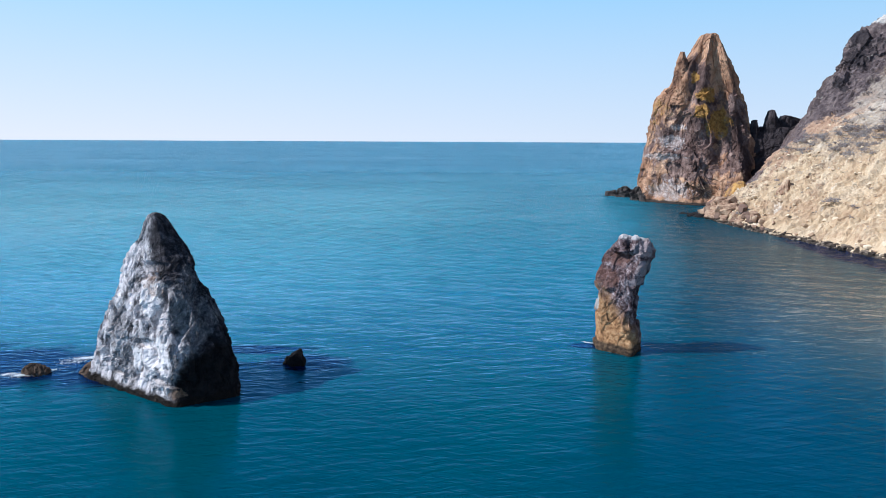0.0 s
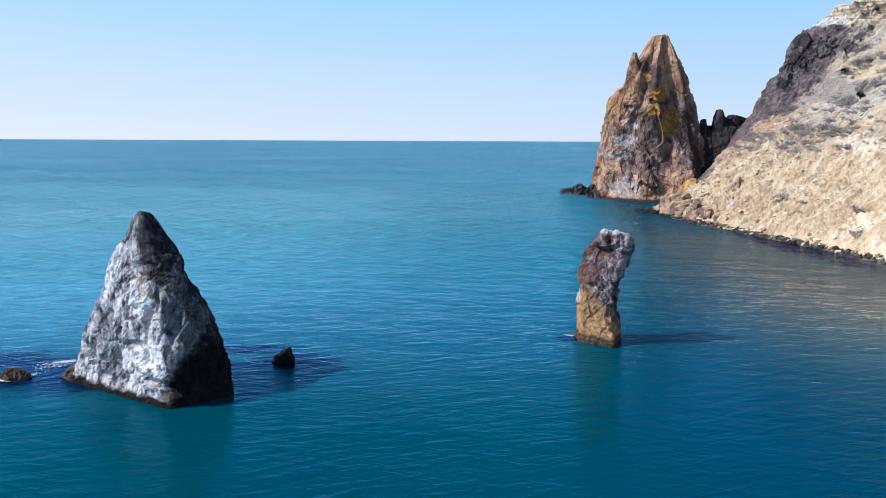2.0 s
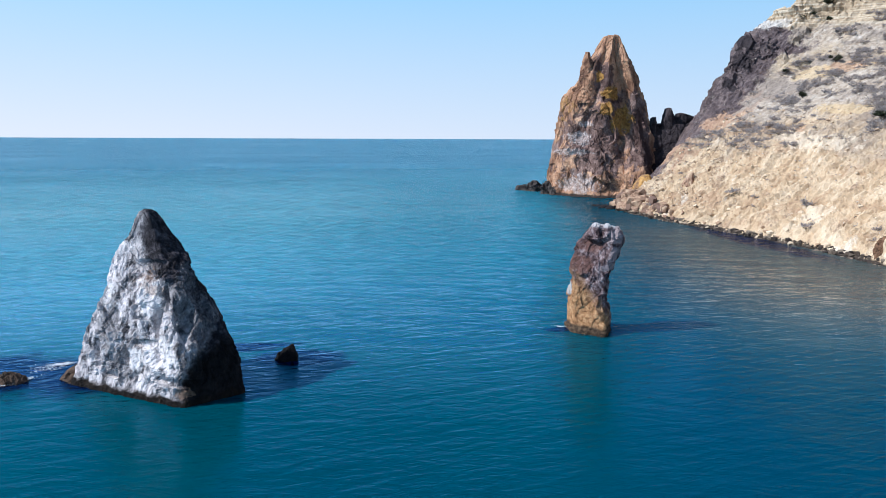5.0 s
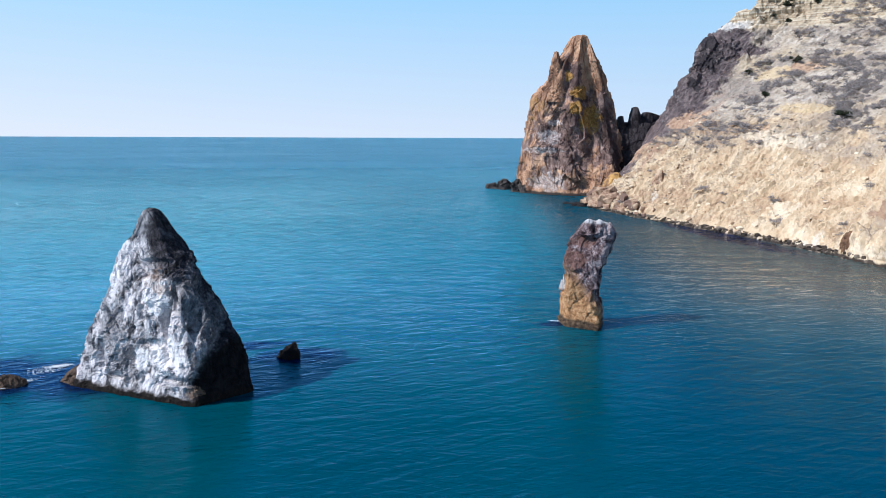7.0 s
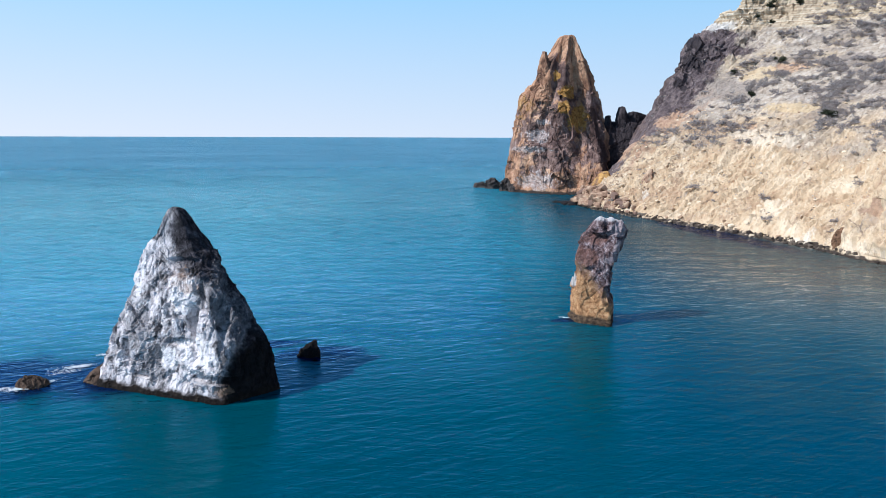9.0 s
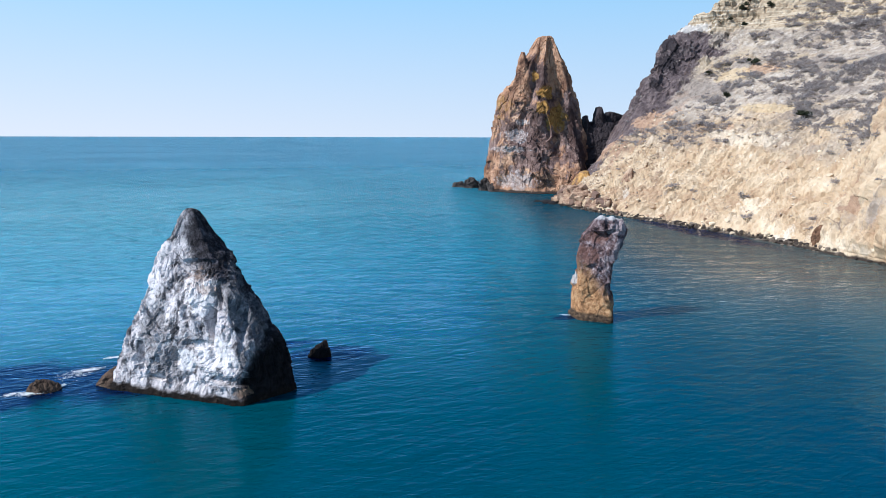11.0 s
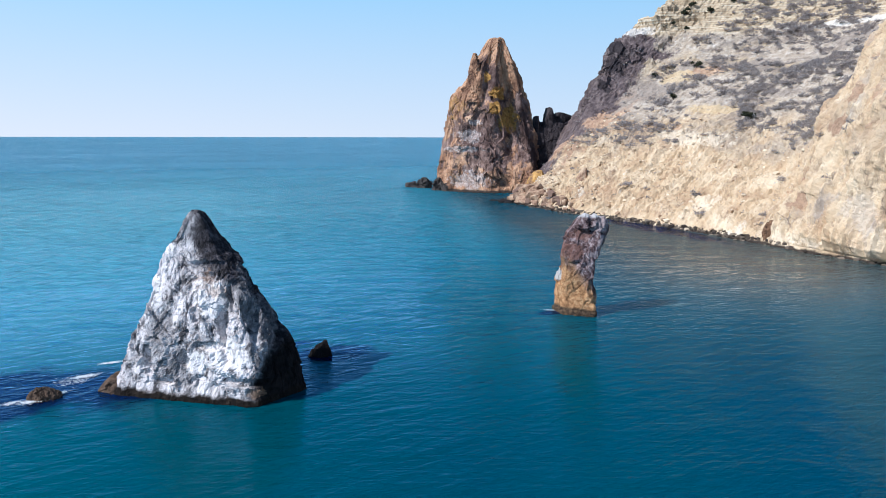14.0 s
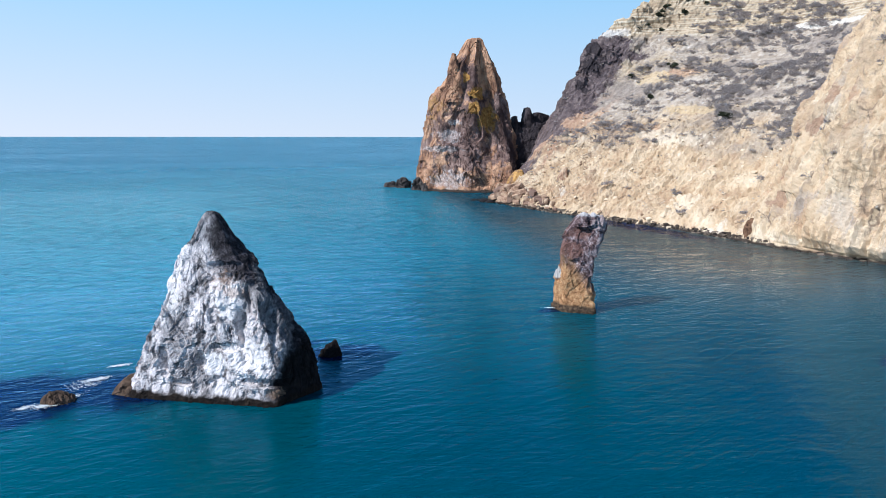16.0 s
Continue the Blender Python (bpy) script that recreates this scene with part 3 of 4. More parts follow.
def scrub_material():
    n = Nodes("dry_scrub")
    colour = n.ramp(n.add("ShaderNodeNewGeometry").outputs["Random Per Island"], (0.0, (0.31, 0.275, 0.265)), (0.6, (0.43, 0.385, 0.365)), (1.0, (0.55, 0.5, 0.46)))
    return thin(n, n.finish(colour, 0.95), colour)


def leaf_material():
    n = Nodes("juniper_leaf")
    colour = n.ramp(n.add("ShaderNodeNewGeometry").outputs["Random Per Island"], (0.0, (0.02, 0.026, 0.016)), (1.0, (0.07, 0.075, 0.045)))
    return n.finish(colour, 0.9)


def stone_material():
    n = Nodes("loose_stone")
    colour = n.ramp(n.add("ShaderNodeNewGeometry").outputs["Random Per Island"], (0.0, (0.26, 0.22, 0.18)), (0.5, (0.38, 0.33, 0.27)), (1.0, (0.52, 0.47, 0.4)))
    return n.finish(colour, 0.92)


def talus_material():
    n = Nodes("talus")
    colour = n.ramp(n.add("ShaderNodeNewGeometry").outputs["Random Per Island"], (0.0, (0.36, 0.25, 0.165)), (0.5, (0.54, 0.42, 0.29)), (1.0, (0.68, 0.57, 0.42)))
    return n.finish(colour, 0.92, ((n.noise(3.0, 6), 0.6, 0.1),))


def rubble_material():
    n = Nodes("shore_rubble")
    colour = n.ramp(n.add("ShaderNodeNewGeometry").outputs["Random Per Island"], (0.0, (0.025, 0.02, 0.018)), (0.6, (0.075, 0.058, 0.045)), (1.0, (0.22, 0.18, 0.14)))
    return n.finish(colour, 0.8)


def lichen_material():
    n = Nodes("lichen_rock")
    colour = n.ramp(n.noise(0.4, 8, 0.7), (0.3, (0.09, 0.06, 0.055)), (0.46, (0.28, 0.165, 0.085)), (0.54, (0.48, 0.28, 0.09)), (0.75, (0.6, 0.41, 0.2)))
    return n.finish(colour, 0.9, ((n.noise(1.5, 8, 0.7), 0.8, 0.3),))


def plain_material(name, colour, rough=0.9):
    n = Nodes(name)
    tone = n.mix(n.noise(3.0, 5), tuple(c * 0.75 for c in colour), tuple(min(1, c * 1.15) for c in colour))
    return n.finish(tone, rough)


STAINED, OCHRE, RUSTY = white_rock_material(), column_material(), great_stack_material()
DARK, BUFF, HILL, SEA = dark_rock_material(), boulder_material(), hillside_material(), water_material()
SCRUB, LEAF, STONE, RUBBLE = scrub_material(), leaf_material(), stone_material(), rubble_material()
TALUS = talus_material()
ISLET = dark_rock_material("islet_lava", (0.012, 0.011, 0.011), (0.13, 0.11, 0.1), 0.5)
SADDLE = dark_rock_material("saddle_lava", (0.01, 0.008, 0.0095), (0.075, 0.06, 0.063), 0.4)
RUST = dark_rock_material("rust_rock", (0.04, 0.022, 0.014), (0.26, 0.15, 0.09), 0.9)
WET = dark_rock_material("wet_lava", (0.003, 0.0028, 0.003), (0.016, 0.013, 0.013), 1.0)
BROWN = dark_rock_material("brown_ledge", (0.02, 0.014, 0.01), (0.17, 0.11, 0.075), 1.2)
FOAM, TRUNK, LICHEN = plain_material("foam", (0.8, 0.83, 0.84), 0.6), plain_material("bark", (0.09, 0.07, 0.055)), lichen_material()


# ---- shapes ----
def mesh_of(name, verts, faces, material, smooth=True):
    data = bpy.data.meshes.new(name)
    data.from_pydata(np.asarray(verts).tolist(), [], np.asarray(faces).tolist() if isinstance(faces, np.ndarray) else faces)
    data.materials.append(material)
    data.polygons.foreach_set("use_smooth", [smooth] * len(data.polygons))
    data.update()
    return data


def part(name, data, parent, label=""):
    ob = new(name, data)
    ob.parent = parent
    return tagged(ob, label)


def grid_faces(rows, cols, wrap=False):
    i, j = np.meshgrid(np.arange(rows - 1), np.arange(cols if wrap else cols - 1), indexing="ij")
    k = (j + 1) % cols
    return np.stack([i * cols + j, i * cols + k, (i + 1) * cols + k, (i + 1) * cols + j], -1).reshape(-1, 4)


def smooth_interp(at, xs, table):
    """Rows of the table, given at xs, carried smoothly to the places at."""
    xs, table = np.asarray(xs, float), np.asarray(table, float)
    k = np.clip(np.searchsorted(xs, at) - 1, 0, len(xs) - 2)
    h = xs[k + 1] - xs[k]
    f = ((at - xs[k]) / h)[:, None]
    slope = np.gradient(table, xs, axis=0)
    a, b, ma, mb = table[k], table[k + 1], slope[k] * h[:, None], slope[k + 1] * h[:, None]
    return (2 * f**3 - 3 * f**2 + 1) * a + (f**3 - 2 * f**2 + f) * ma + (3 * f**2 - 2 * f**3) * b + (f**3 - f**2) * mb


def crag(name, centre, sections, material, rows, cols, rough, size, seed, flutes=0.0, soft=0.12, ledge=0.0, cracks=0.35, dents=(), folds=(), chip=1.0, sculpt=0.0, tilt=0.0, blocks=0.8):
    """A rock from plan sections: (height, corner x, y, corner x, y, ...) from its foot to its top, broken up by noise.
    rough: depth of the relief in metres; size: width of its largest blocks; blocks, chip: share of large and of small chips; sculpt: worn ribs leaning by tilt degrees;
    folds: ribs (+) and grooves (-) down its front, x, z to x, z, width, depth."""
    sections = np.array(sections, float)
    zs, corners = sections[:, 0], sections[:, 1:].reshape(len(sections), -1, 2)
    n = corners.shape[1]
    heights = np.linspace(zs[0], zs[-1], rows)
    table = smooth_interp(heights, zs, corners.reshape(len(zs), -1)).reshape(rows, n, 2)
    s = np.arange(cols) / cols * n
    k, f = s.astype(int), (s % 1)[None, :, None]
    ring = table[:, k % n] * (1 - f) + table[:, (k + 1) % n] * f
    wide = max(1, int(cols / n * soft))
    ring = sum(np.roll(ring, d, axis=1) for d in range(-wide, wide + 1)) / (2 * wide + 1)
    p = np.concatenate([ring, np.repeat(heights[:, None, None], cols, 1)], -1)
    # a rounded top
    closing = np.clip((heights - (zs[-1] - size * 0.1)) / (size * 0.1), 0, 1)[:, None, None]
    middle = p.mean(1, keepdims=True)
    p[..., :2] = (middle + (p - middle) * np.sqrt(np.maximum(1 - closing**2, 0.0004)))[..., :2]
    across, up = np.roll(p, -1, 1) - np.roll(p, 1, 1), np.gradient(p, axis=0)
    normal = np.cross(across, up)
    normal /= np.linalg.norm(normal, axis=-1, keepdims=True) + 1e-9
    q = p.reshape(-1, 3)
    bent = q * (1, 1, 0.62) / size + 0.22 * np.stack([pnoise(q / size * 1.3, seed + i) for i in (1, 2, 3)], -1)
    relief = blocks * facets(bent, seed) + 0.42 * facets(bent * 2.3 + 5, seed + 1) + chip * (0.24 * facets(bent * 5.6 + 9, seed + 2) + 0.11 * facets(bent * 13 + 3, seed + 3))
    relief += 0.33 * ridged(q / size * 0.7, 4, seed, 0.5) + 0.14 * chip * ridged(q / size * 4.0, 3, seed + 9, 0.6)
    if sculpt:
        c, s_ = math.cos(radians(tilt)), math.sin(radians(tilt))
        worn = np.stack([c * q[:, 0] - s_ * q[:, 2], q[:, 1], 0.38 * (s_ * q[:, 0] + c * q[:, 2])], -1) / size
        worn = worn + 0.3 * np.stack([pnoise(worn * 1.7, seed + i) for i in (11, 12, 13)], -1)
        relief += sculpt * (0.55 * facets(worn * 1.2 + 7, seed + 14) + 0.4 * facets(worn * 2.7 + 2, seed + 15) + 0.22 * facets(worn * 6 + 4, seed + 16) - 0.3 * np.abs(pnoise(worn * 2.4, seed + 17)) - 0.16 * np.abs(pnoise(worn * 6, seed + 18)))
    if flutes:
        relief += flutes * ridged(q * (1, 1, 0.2) / size * 1.5, 4, seed + 4, 0.55)
    seams = np.exp(-(pnoise(bent * (0.9, 0.9, 0.55) + 40, seed + 5) / 0.035) ** 2) + 0.7 * np.exp(-(pnoise(bent * (2.1, 2.1, 1.3) + 70, seed + 6) / 0.045) ** 2)
    relief -= cracks * seams
    relief -= relief.mean() + 0.3 * relief.std()
    girth = np.linalg.norm((p - p.mean(1, keepdims=True))[..., :2], axis=-1).mean(1)
    relief *= 0.35 + 0.65 * np.clip((q[:, 2] - 0.3) / max(1.6, 0.3 * size), 0, 1)
    relief *= np.repeat(np.clip(girth / (1.0 * size), 0.4, 1), cols)
    p = p + normal * (rough * relief).reshape(rows, cols, 1)
    for dx, dy, dz, rx, ry, rz, deep in dents:
        away = q - (dx - centre[0], dy - centre[1], dz)
        hollow = np.sqrt(((away / (rx, ry, rz)) ** 2).sum(1)) + 0.3 * pnoise(q * 1.1, seed + 8)
        p = p - normal * (deep * np.clip((1.2 - hollow) / 0.25, 0, 1)).reshape(rows, cols, 1)
    drift = 0.5 * np.stack([pnoise(q / size * 2.2, seed + 18), pnoise(q / size * 2.2, seed + 19)], -1) * size * 0.16
    for ax, az, bx, bz, wide_, deep in folds:
        a, b = np.array((ax - centre[0], az)), np.array((bx - centre[0], bz))
        w = q[:, (0, 2)] + drift - a
        f = np.clip(w @ (b - a) / ((b - a) @ (b - a)), 0, 1)
        d = np.linalg.norm(w - f[:, None] * (b - a), axis=1) / wide_
        front = np.clip(-normal.reshape(-1, 3)[:, 1] * 2.5 + 0.3, 0, 1)
        p = p + normal * (deep * front * np.clip(1.25 - d, 0, 1) * np.sin(np.pi * np.clip(0.15 + f * 0.7, 0, 1))).reshape(rows, cols, 1)
    shelf = np.clip((0.62 + 0.25 * pnoise(q * 0.5, seed) - q[:, 2]) / 0.22, 0, 1) * (0.6 + 0.6 * pnoise(q * 0.3, seed + 3))
    p = p + normal * (1, 1, 0) * (ledge * shelf).reshape(rows, cols, 1)
    verts = np.concatenate([p.reshape(-1, 3), p[-1:].mean(1)]) + np.array((*centre, 0.0))
    last = (rows - 1) * cols
    faces = grid_faces(rows, cols, True).tolist() + [(last + j, last + (j + 1) % cols, rows * cols) for j in range(cols)]
    return mesh_of(name, verts, faces, material, False)


def round_sections(heights, widths, lean=(0, 0), stretch=1.0, corners=6, turn=0.3):
    """Plan sections of a plain boulder or pinnacle, for crag()."""
    rows = []
    for z, w in zip(heights, widths):
        f = (z - heights[0]) / (heights[-1] - heights[0])
        row = [z]
        for k in range(corners):
            a = turn + 2 * math.pi * k / corners
            row += [lean[0] * f + w * math.cos(a), lean[1] * f + w * stretch * math.sin(a)]
        rows.append(row)
    return rows


# ---- sea ----
def axis_steps(low, high, step, reach, grow=1.13):
    """Even steps from low to high, then ever wider ones out to the reach on both sides."""
    out, d = [], step
    at = high
    while at < reach:
        d *= grow
        at += d
        out.append(min(at, reach))
    down, d, at = [], step, low
    while at > -reach:
        d *= grow
        at -= d
        down.append(max(at, -reach))
    return np.array(down[::-1] + np.arange(low, high + step / 2, step).tolist() + out)


def build_sea():
    xs, ys = axis_steps(-110, 110, 0.55, 4900), axis_steps(25, 260, 0.55, 4900)
    x, y = np.meshgrid(xs, ys, indexing="ij")
    p = np.stack([x.ravel(), y.ravel(), np.zeros(x.size)], -1)
    gap = np.maximum(np.gradient(xs)[:, None], np.gradient(ys)[None, :]).ravel()
    fade = np.clip(1.6 - gap, 0, 1) * np.clip((275 - p[:, 1]) / 70, 0, 1) * np.clip((108 - np.abs(p[:, 0])) / 30, 0, 1)
    turn = np.array([[0.97, 0.24, 0], [-0.24, 0.97, 0], [0, 0, 1]])
    q = p @ turn
    p[:, 2] = fade * (0.07 * pnoise(q * (0.06, 0.17, 1), 4) + 0.03 * pnoise(q * (0.22, 0.5, 1), 3) + 0.014 * pnoise(q * (0.45, 0.9, 1), 5))
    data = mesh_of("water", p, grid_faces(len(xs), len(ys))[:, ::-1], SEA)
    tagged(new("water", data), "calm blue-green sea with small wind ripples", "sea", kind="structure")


build_sea()

# ---- hillside ----
LEVELS = (0, 10, 20, 30, 45, 60, 75)
# contour plan: y, then x where the slope reaches each level
CONTOURS = (
    (80, 98.5, 101, 103, 106, 113, 121, 132),
    (98, 96.5, 99, 101, 104, 113, 123, 135),
    (108, 95, 101, 105, 109, 118, 129, 142),
    (121, 95.5, 107, 112, 117, 129, 147, 168),
    (140, 95, 109, 121, 134, 158, 196, 218),
    (165, 91.5, 108, 120, 134, 158, 196, 218),
    (190, 87, 103, 114, 131, 157, 196, 216),
    (210, 85, 101, 113, 129, 154, 190, 212),
    (230, 87, 102, 113, 127, 150, 172, 198),
    (248, 100, 109, 117, 127, 145, 160, 180),
    (262, 110, 118, 126, 134, 141, 149, 172),
    (272, 121, 125, 130, 136, 150, 166, 185),
)


def hillside_points():
    """The slope as a sheet of rows along the coast and columns up the hill."""
    ys = np.concatenate([np.linspace(-60, 78, 30), np.arange(80, 285, 0.36), np.linspace(286, 340, 30)])
    table = np.array(CONTOURS, float)
    xs = smooth_interp(np.clip(ys, 80, 272), table[:, 0], table[:, 1:])
    xs += (np.maximum(ys - 272, 0) * 2.2 + np.maximum(80 - ys, 0) * 0.25)[:, None]
    xs = np.concatenate([xs[:, :1] - 5, xs, xs[:, -1:] + 24, xs[:, -1:] + 180], 1)
    zs = np.array([-3, *LEVELS, 93, 112], float)
    weights = np.array([10, 46, 46, 40, 56, 58, 56, 24, 12])
    v = np.concatenate([np.linspace(k, k + 1, w, endpoint=False) for k, w in enumerate(weights)] + [[len(weights)]])
    k = np.minimum(v.astype(int), len(weights) - 1)
    f = v - k
    x = xs[:, k] * (1 - f) + xs[:, k + 1] * f
    z = np.repeat((zs[k] * (1 - f) + zs[k + 1] * f)[None], len(ys), 0)
    for _ in range(3):
        x[:, 1:-1] = (x[:, :-2] + 2 * x[:, 1:-1] + x[:, 2:]) / 4
    p = np.stack([x, np.repeat(ys[:, None], len(v), 1), z], -1)
    normal = np.cross(np.gradient(p, axis=0), np.gradient(p, axis=1))
    normal /= np.linalg.norm(normal, axis=-1, keepdims=True)
    normal *= -np.sign(normal[..., :1] + 1e-9)
    q, height, along = p.reshape(-1, 3), z.ravel(), p[..., 1].ravel()
    lava = np.clip((along - 0.12 * p[..., 0].ravel() - 216) / 8, 0, 1)
    spur = np.clip((124 - along + 0.2 * height) / 8, 0, 1)
    calm = np.clip((height + 1) / 3, 0.15, 1)
    rills = ridged(q * (0.05, 0.26, 0.05), 4, 2, 0.6)
    bluff = np.clip((34 - height) / 10, 0, 1) * (1 - lava)
    chips = facets(q / (5, 4, 6) + 0.2 * fbm(q * 0.2, 2, 3)[:, None], 5)
    chips2 = facets(q / (2.2, 1.8, 4.5), 6)
    relief = (0.5 + 0.7 * bluff) * rills + 1.5 * fbm(q * 0.07, 5, 4, 0.5)
    cove = np.clip((along - 178) / 30, 0, 1)
    blocks = facets(q @ np.array([[1, 0, 0], [0, 0.85, 0.53], [0, -0.53, 0.85]]) / (7, 5, 3.2) + 0.25 * fbm(q * 0.2, 2, 8)[:, None], 11)
    relief += bluff * (1 - spur) * ((0.15 + 0.35 * cove) * chips + 0.2 * chips2 + 0.6 * cove * blocks + 0.2 * facets(q / (1.3, 1.1, 2.0), 14) + 0.4 * ridged(q * (0.4, 0.4, 0.3), 5, 21, 0.68))
    relief += lava * np.clip((height - 22) / 22, 0.3, 1.3) * (1.8 * facets(q / (11, 9, 17), 7) + 0.6 * chips + 0.35 * chips2 + 0.9 * ridged(q * (0.12, 0.12, 0.04), 4, 8, 0.55))
    relief += spur * (0.08 * chips2 + 0.45 * ridged(q * (0.4, 0.4, 0.3), 4, 22, 0.6) + 1.6 * ridged(q * (0.07, 0.15, 0.03), 5, 12, 0.6) + 0.9 * ridged(q * (0.16, 0.3, 0.05), 4, 19, 0.6))
    band = np.clip((height - 66) / 4, 0, 1) * np.clip((84 - height) / 6, 0, 1)
    relief += band * (0.8 * np.abs(((height + 1.2 * pnoise(q * 0.05, 3)) / 2.6) % 1 - 0.5) + 0.6 * chips)
    relief += 0.3 * (1 - spur) * chips2 + 0.2 * fbm(q * 0.9, 3, 6)
    return p + normal * (calm * relief).reshape(*z.shape, 1)


SLOPE = hillside_points()
tagged(new("ground", mesh_of("ground", SLOPE.reshape(-1, 3), grid_faces(*SLOPE.shape[:2]), HILL, False)),
       "steep cream and grey coastal hillside with dark lava crag", "hillside", kind="structure")

# ---- sea stacks ----
PYRAMID = (
    (-1.5, -9.3, 1.5, 3.2, -6.2, 8.5, -3.6, 7.1, 1.5, 2, 8, -7, 7),
    (2.7, -8.5, 2.2, 3.6, -6.3, 8.2, -3.0, 6.9, 1.0, 2, 7, -6, 6.5),
    (5.0, -7.5, 1.7, 3.8, -6.3, 7.3, -2.8, 6.5, 0.7, 2, 6.2, -5, 6),
    (7.2, -6.4, 1.4, 2.9, -5.2, 6.1, -1.6, 5.8, 0.5, 2, 5.5, -4, 5.5),
    (11.6, -4.7, 1.6, 1.7, -2.6, 3.6, 0.0, 3.2, 1.0, 1.5, 4.5, -2.8, 4.5),
    (14.0, -3.4, 1.9, 0.7, -0.4, 2.2, 1.5, 2.0, 2.2, 1.0, 3.6, -2.2, 3.8),
    (17.4, -1.2, 1.4, -0.5, 1.0, 0.0, 1.7, 0.0, 2.0, -0.3, 2.2, -1.1, 2.1),
)
COLUMN = (
    (-1.5, -2.5, 3.6, -2.9, 0.3, 0.4, -2.6, 2.3, 0.5),
    (3.0, -2.5, 3.5, -2.8, 0.2, 0.3, -2.7, 2.2, 0.3),
    (4.2, -2.6, 3.3, -2.9, 0.0, 0.2, -2.3, 1.7, 0.0),
    (6.5, -2.6, 2.2, -2.9, -0.3, 0.4, -2.3, 1.9, -0.2),
    (8.2, -2.8, 1.8, -3.7, -0.2, 0.6, -2.7, 2.2, -0.5),
    (10.6, -2.2, 1.8, -3.1, -0.1, 0.9, -2.5, 2.8, -0.8),
    (12.4, -1.2, 1.6, -1.9, -0.3, 1.0, -2.2, 2.9, -1.2),
    (13.8, -0.2, 1.2, -0.5, -0.6, 1.1, -1.7, 2.4, -0.8),
)
GREAT = (
    (-3, -21, 19, -22, 2, -8, -14, 2, -16, 10, -22, 24, 2),
    (12, -20.5, 16, -20.5, -1, -9, -13, 0, -14, 8, -19, 21.5, -4),
    (24, -19, 13, -18.8, -3, -8, -11, 2, -9, 9, -13, 19.5, -5),
    (36, -18.4, 10, -17.2, -5, -5, -11, 3, -6.5, 8.5, -10, 15.0, -5),
    (42, -16.6, 8, -15.4, -5, -5, -10, 3, -5.5, 7.4, -9, 12.6, -5),
    (47, -11.6, 8, -11.4, -6, -4, -9.5, 2, -4.5, 6.5, -8, 11.2, -5),
    (56, -7.2, 6, -7.4, -5, -3, -8, 1, -3.5, 4.0, -7, 6.6, -5),
    (65.4, -2.6, 1, -3.4, -3, -1, -5, 0.6, -4.8, 1.6, -4.8, 2.2, -3),
)
# grooves and ribs down the fronts: x, z to x, z, width, depth
PYRAMID_FOLDS = ((-26.9, 10.6, -27.7, 6.4, 0.5, -0.6), (-27.7, 6.4, -27.5, 4.2, 0.4, -0.5), (-24.9, 10.6, -22.4, 5.8, 0.5, -0.5), (-26.0, 11.6, -24.0, 7.4, 0.55, 0.4),
                 (-25.6, 8.8, -24.4, 5.0, 0.45, -0.45), (-24.0, 8.6, -22.6, 6.6, 0.8, 0.55), (-30.6, 13.0, -29.3, 11.6, 0.5, -0.35), (-29.4, 11.5, -27.6, 11.6, 0.45, -0.5),
                 (-28.8, 10.6, -29.4, 7.2, 0.7, 0.35), (-34.2, 4.6, -34.0, 2.4, 0.3, -0.5), (-30.8, 1.4, -29.6, 2.4, 0.3, -0.35),
                 (-28.6, 3.8, -26.2, 2.8, 0.5, 0.35))
TOWER_FOLDS = ((98.6, 61, 96.6, 51, 2.0, -2.2), (96.6, 51, 93.6, 38, 1.8, -1.6), (100.8, 54, 106.0, 41, 1.5, -1.5), (94.6, 57, 90.5, 40, 2.4, 1.0), (103.6, 60, 109.5, 42, 2.6, 1.0),
               (93.5, 38, 88.0, 24, 1.6, -1.0), (106.5, 34, 112.5, 16, 1.6, -1.3), (111.5, 36, 113.5, 24, 2.0, -1.6), (97.0, 36, 102.5, 10, 3.0, 0.9), (84.5, 20, 94.0, 19, 1.3, 0.8),
               (82.0, 6, 83.5, 1, 1.6, -2.6), (104.5, 24, 106.5, 4, 1.6, -1.0), (90.0, 30, 91.5, 8, 1.4, -0.9))
COLUMN_FOLDS = ((18.6, 7.6, 20.6, 7.0, 0.4, -0.15), (24.0, 11.8, 21.2, 9.0, 0.7, 0.35), (22.8, 8.6, 22.4, 3.4, 0.5, -0.35), (20.0, 12.6, 22.4, 12.9, 0.35, -0.35), (21.6, 2.6, 22.8, 1.2, 0.4, -0.35))


# overhung hollows in the pyramid's face: place, radii, depth
HOLLOWS = ((-28.9, 64.5, 5.3, 1.2, 3, 0.45, 0.45), (-29.6, 65, 8.2, 0.5, 3, 1.0, 0.5), (-27.6, 65, 7.2, 0.45, 3, 1.5, 0.55), (-26.5, 65, 9.6, 0.5, 3, 1.5, 0.5),
           (-31.2, 65, 3.9, 0.4, 3, 0.9, 0.5), (-34.2, 67, 3.6, 0.4, 3, 1.3, 0.5), (-25.6, 63.5, 2.2, 1.8, 3, 0.4, 0.45), (-33, 66, 1.7, 1.1, 3, 0.35, 0.6),
           (-28.8, 66, 12.5, 1.8, 3, 0.5, 0.6), (-24.8, 65, 6.6, 0.5, 3, 1.6, 0.5))


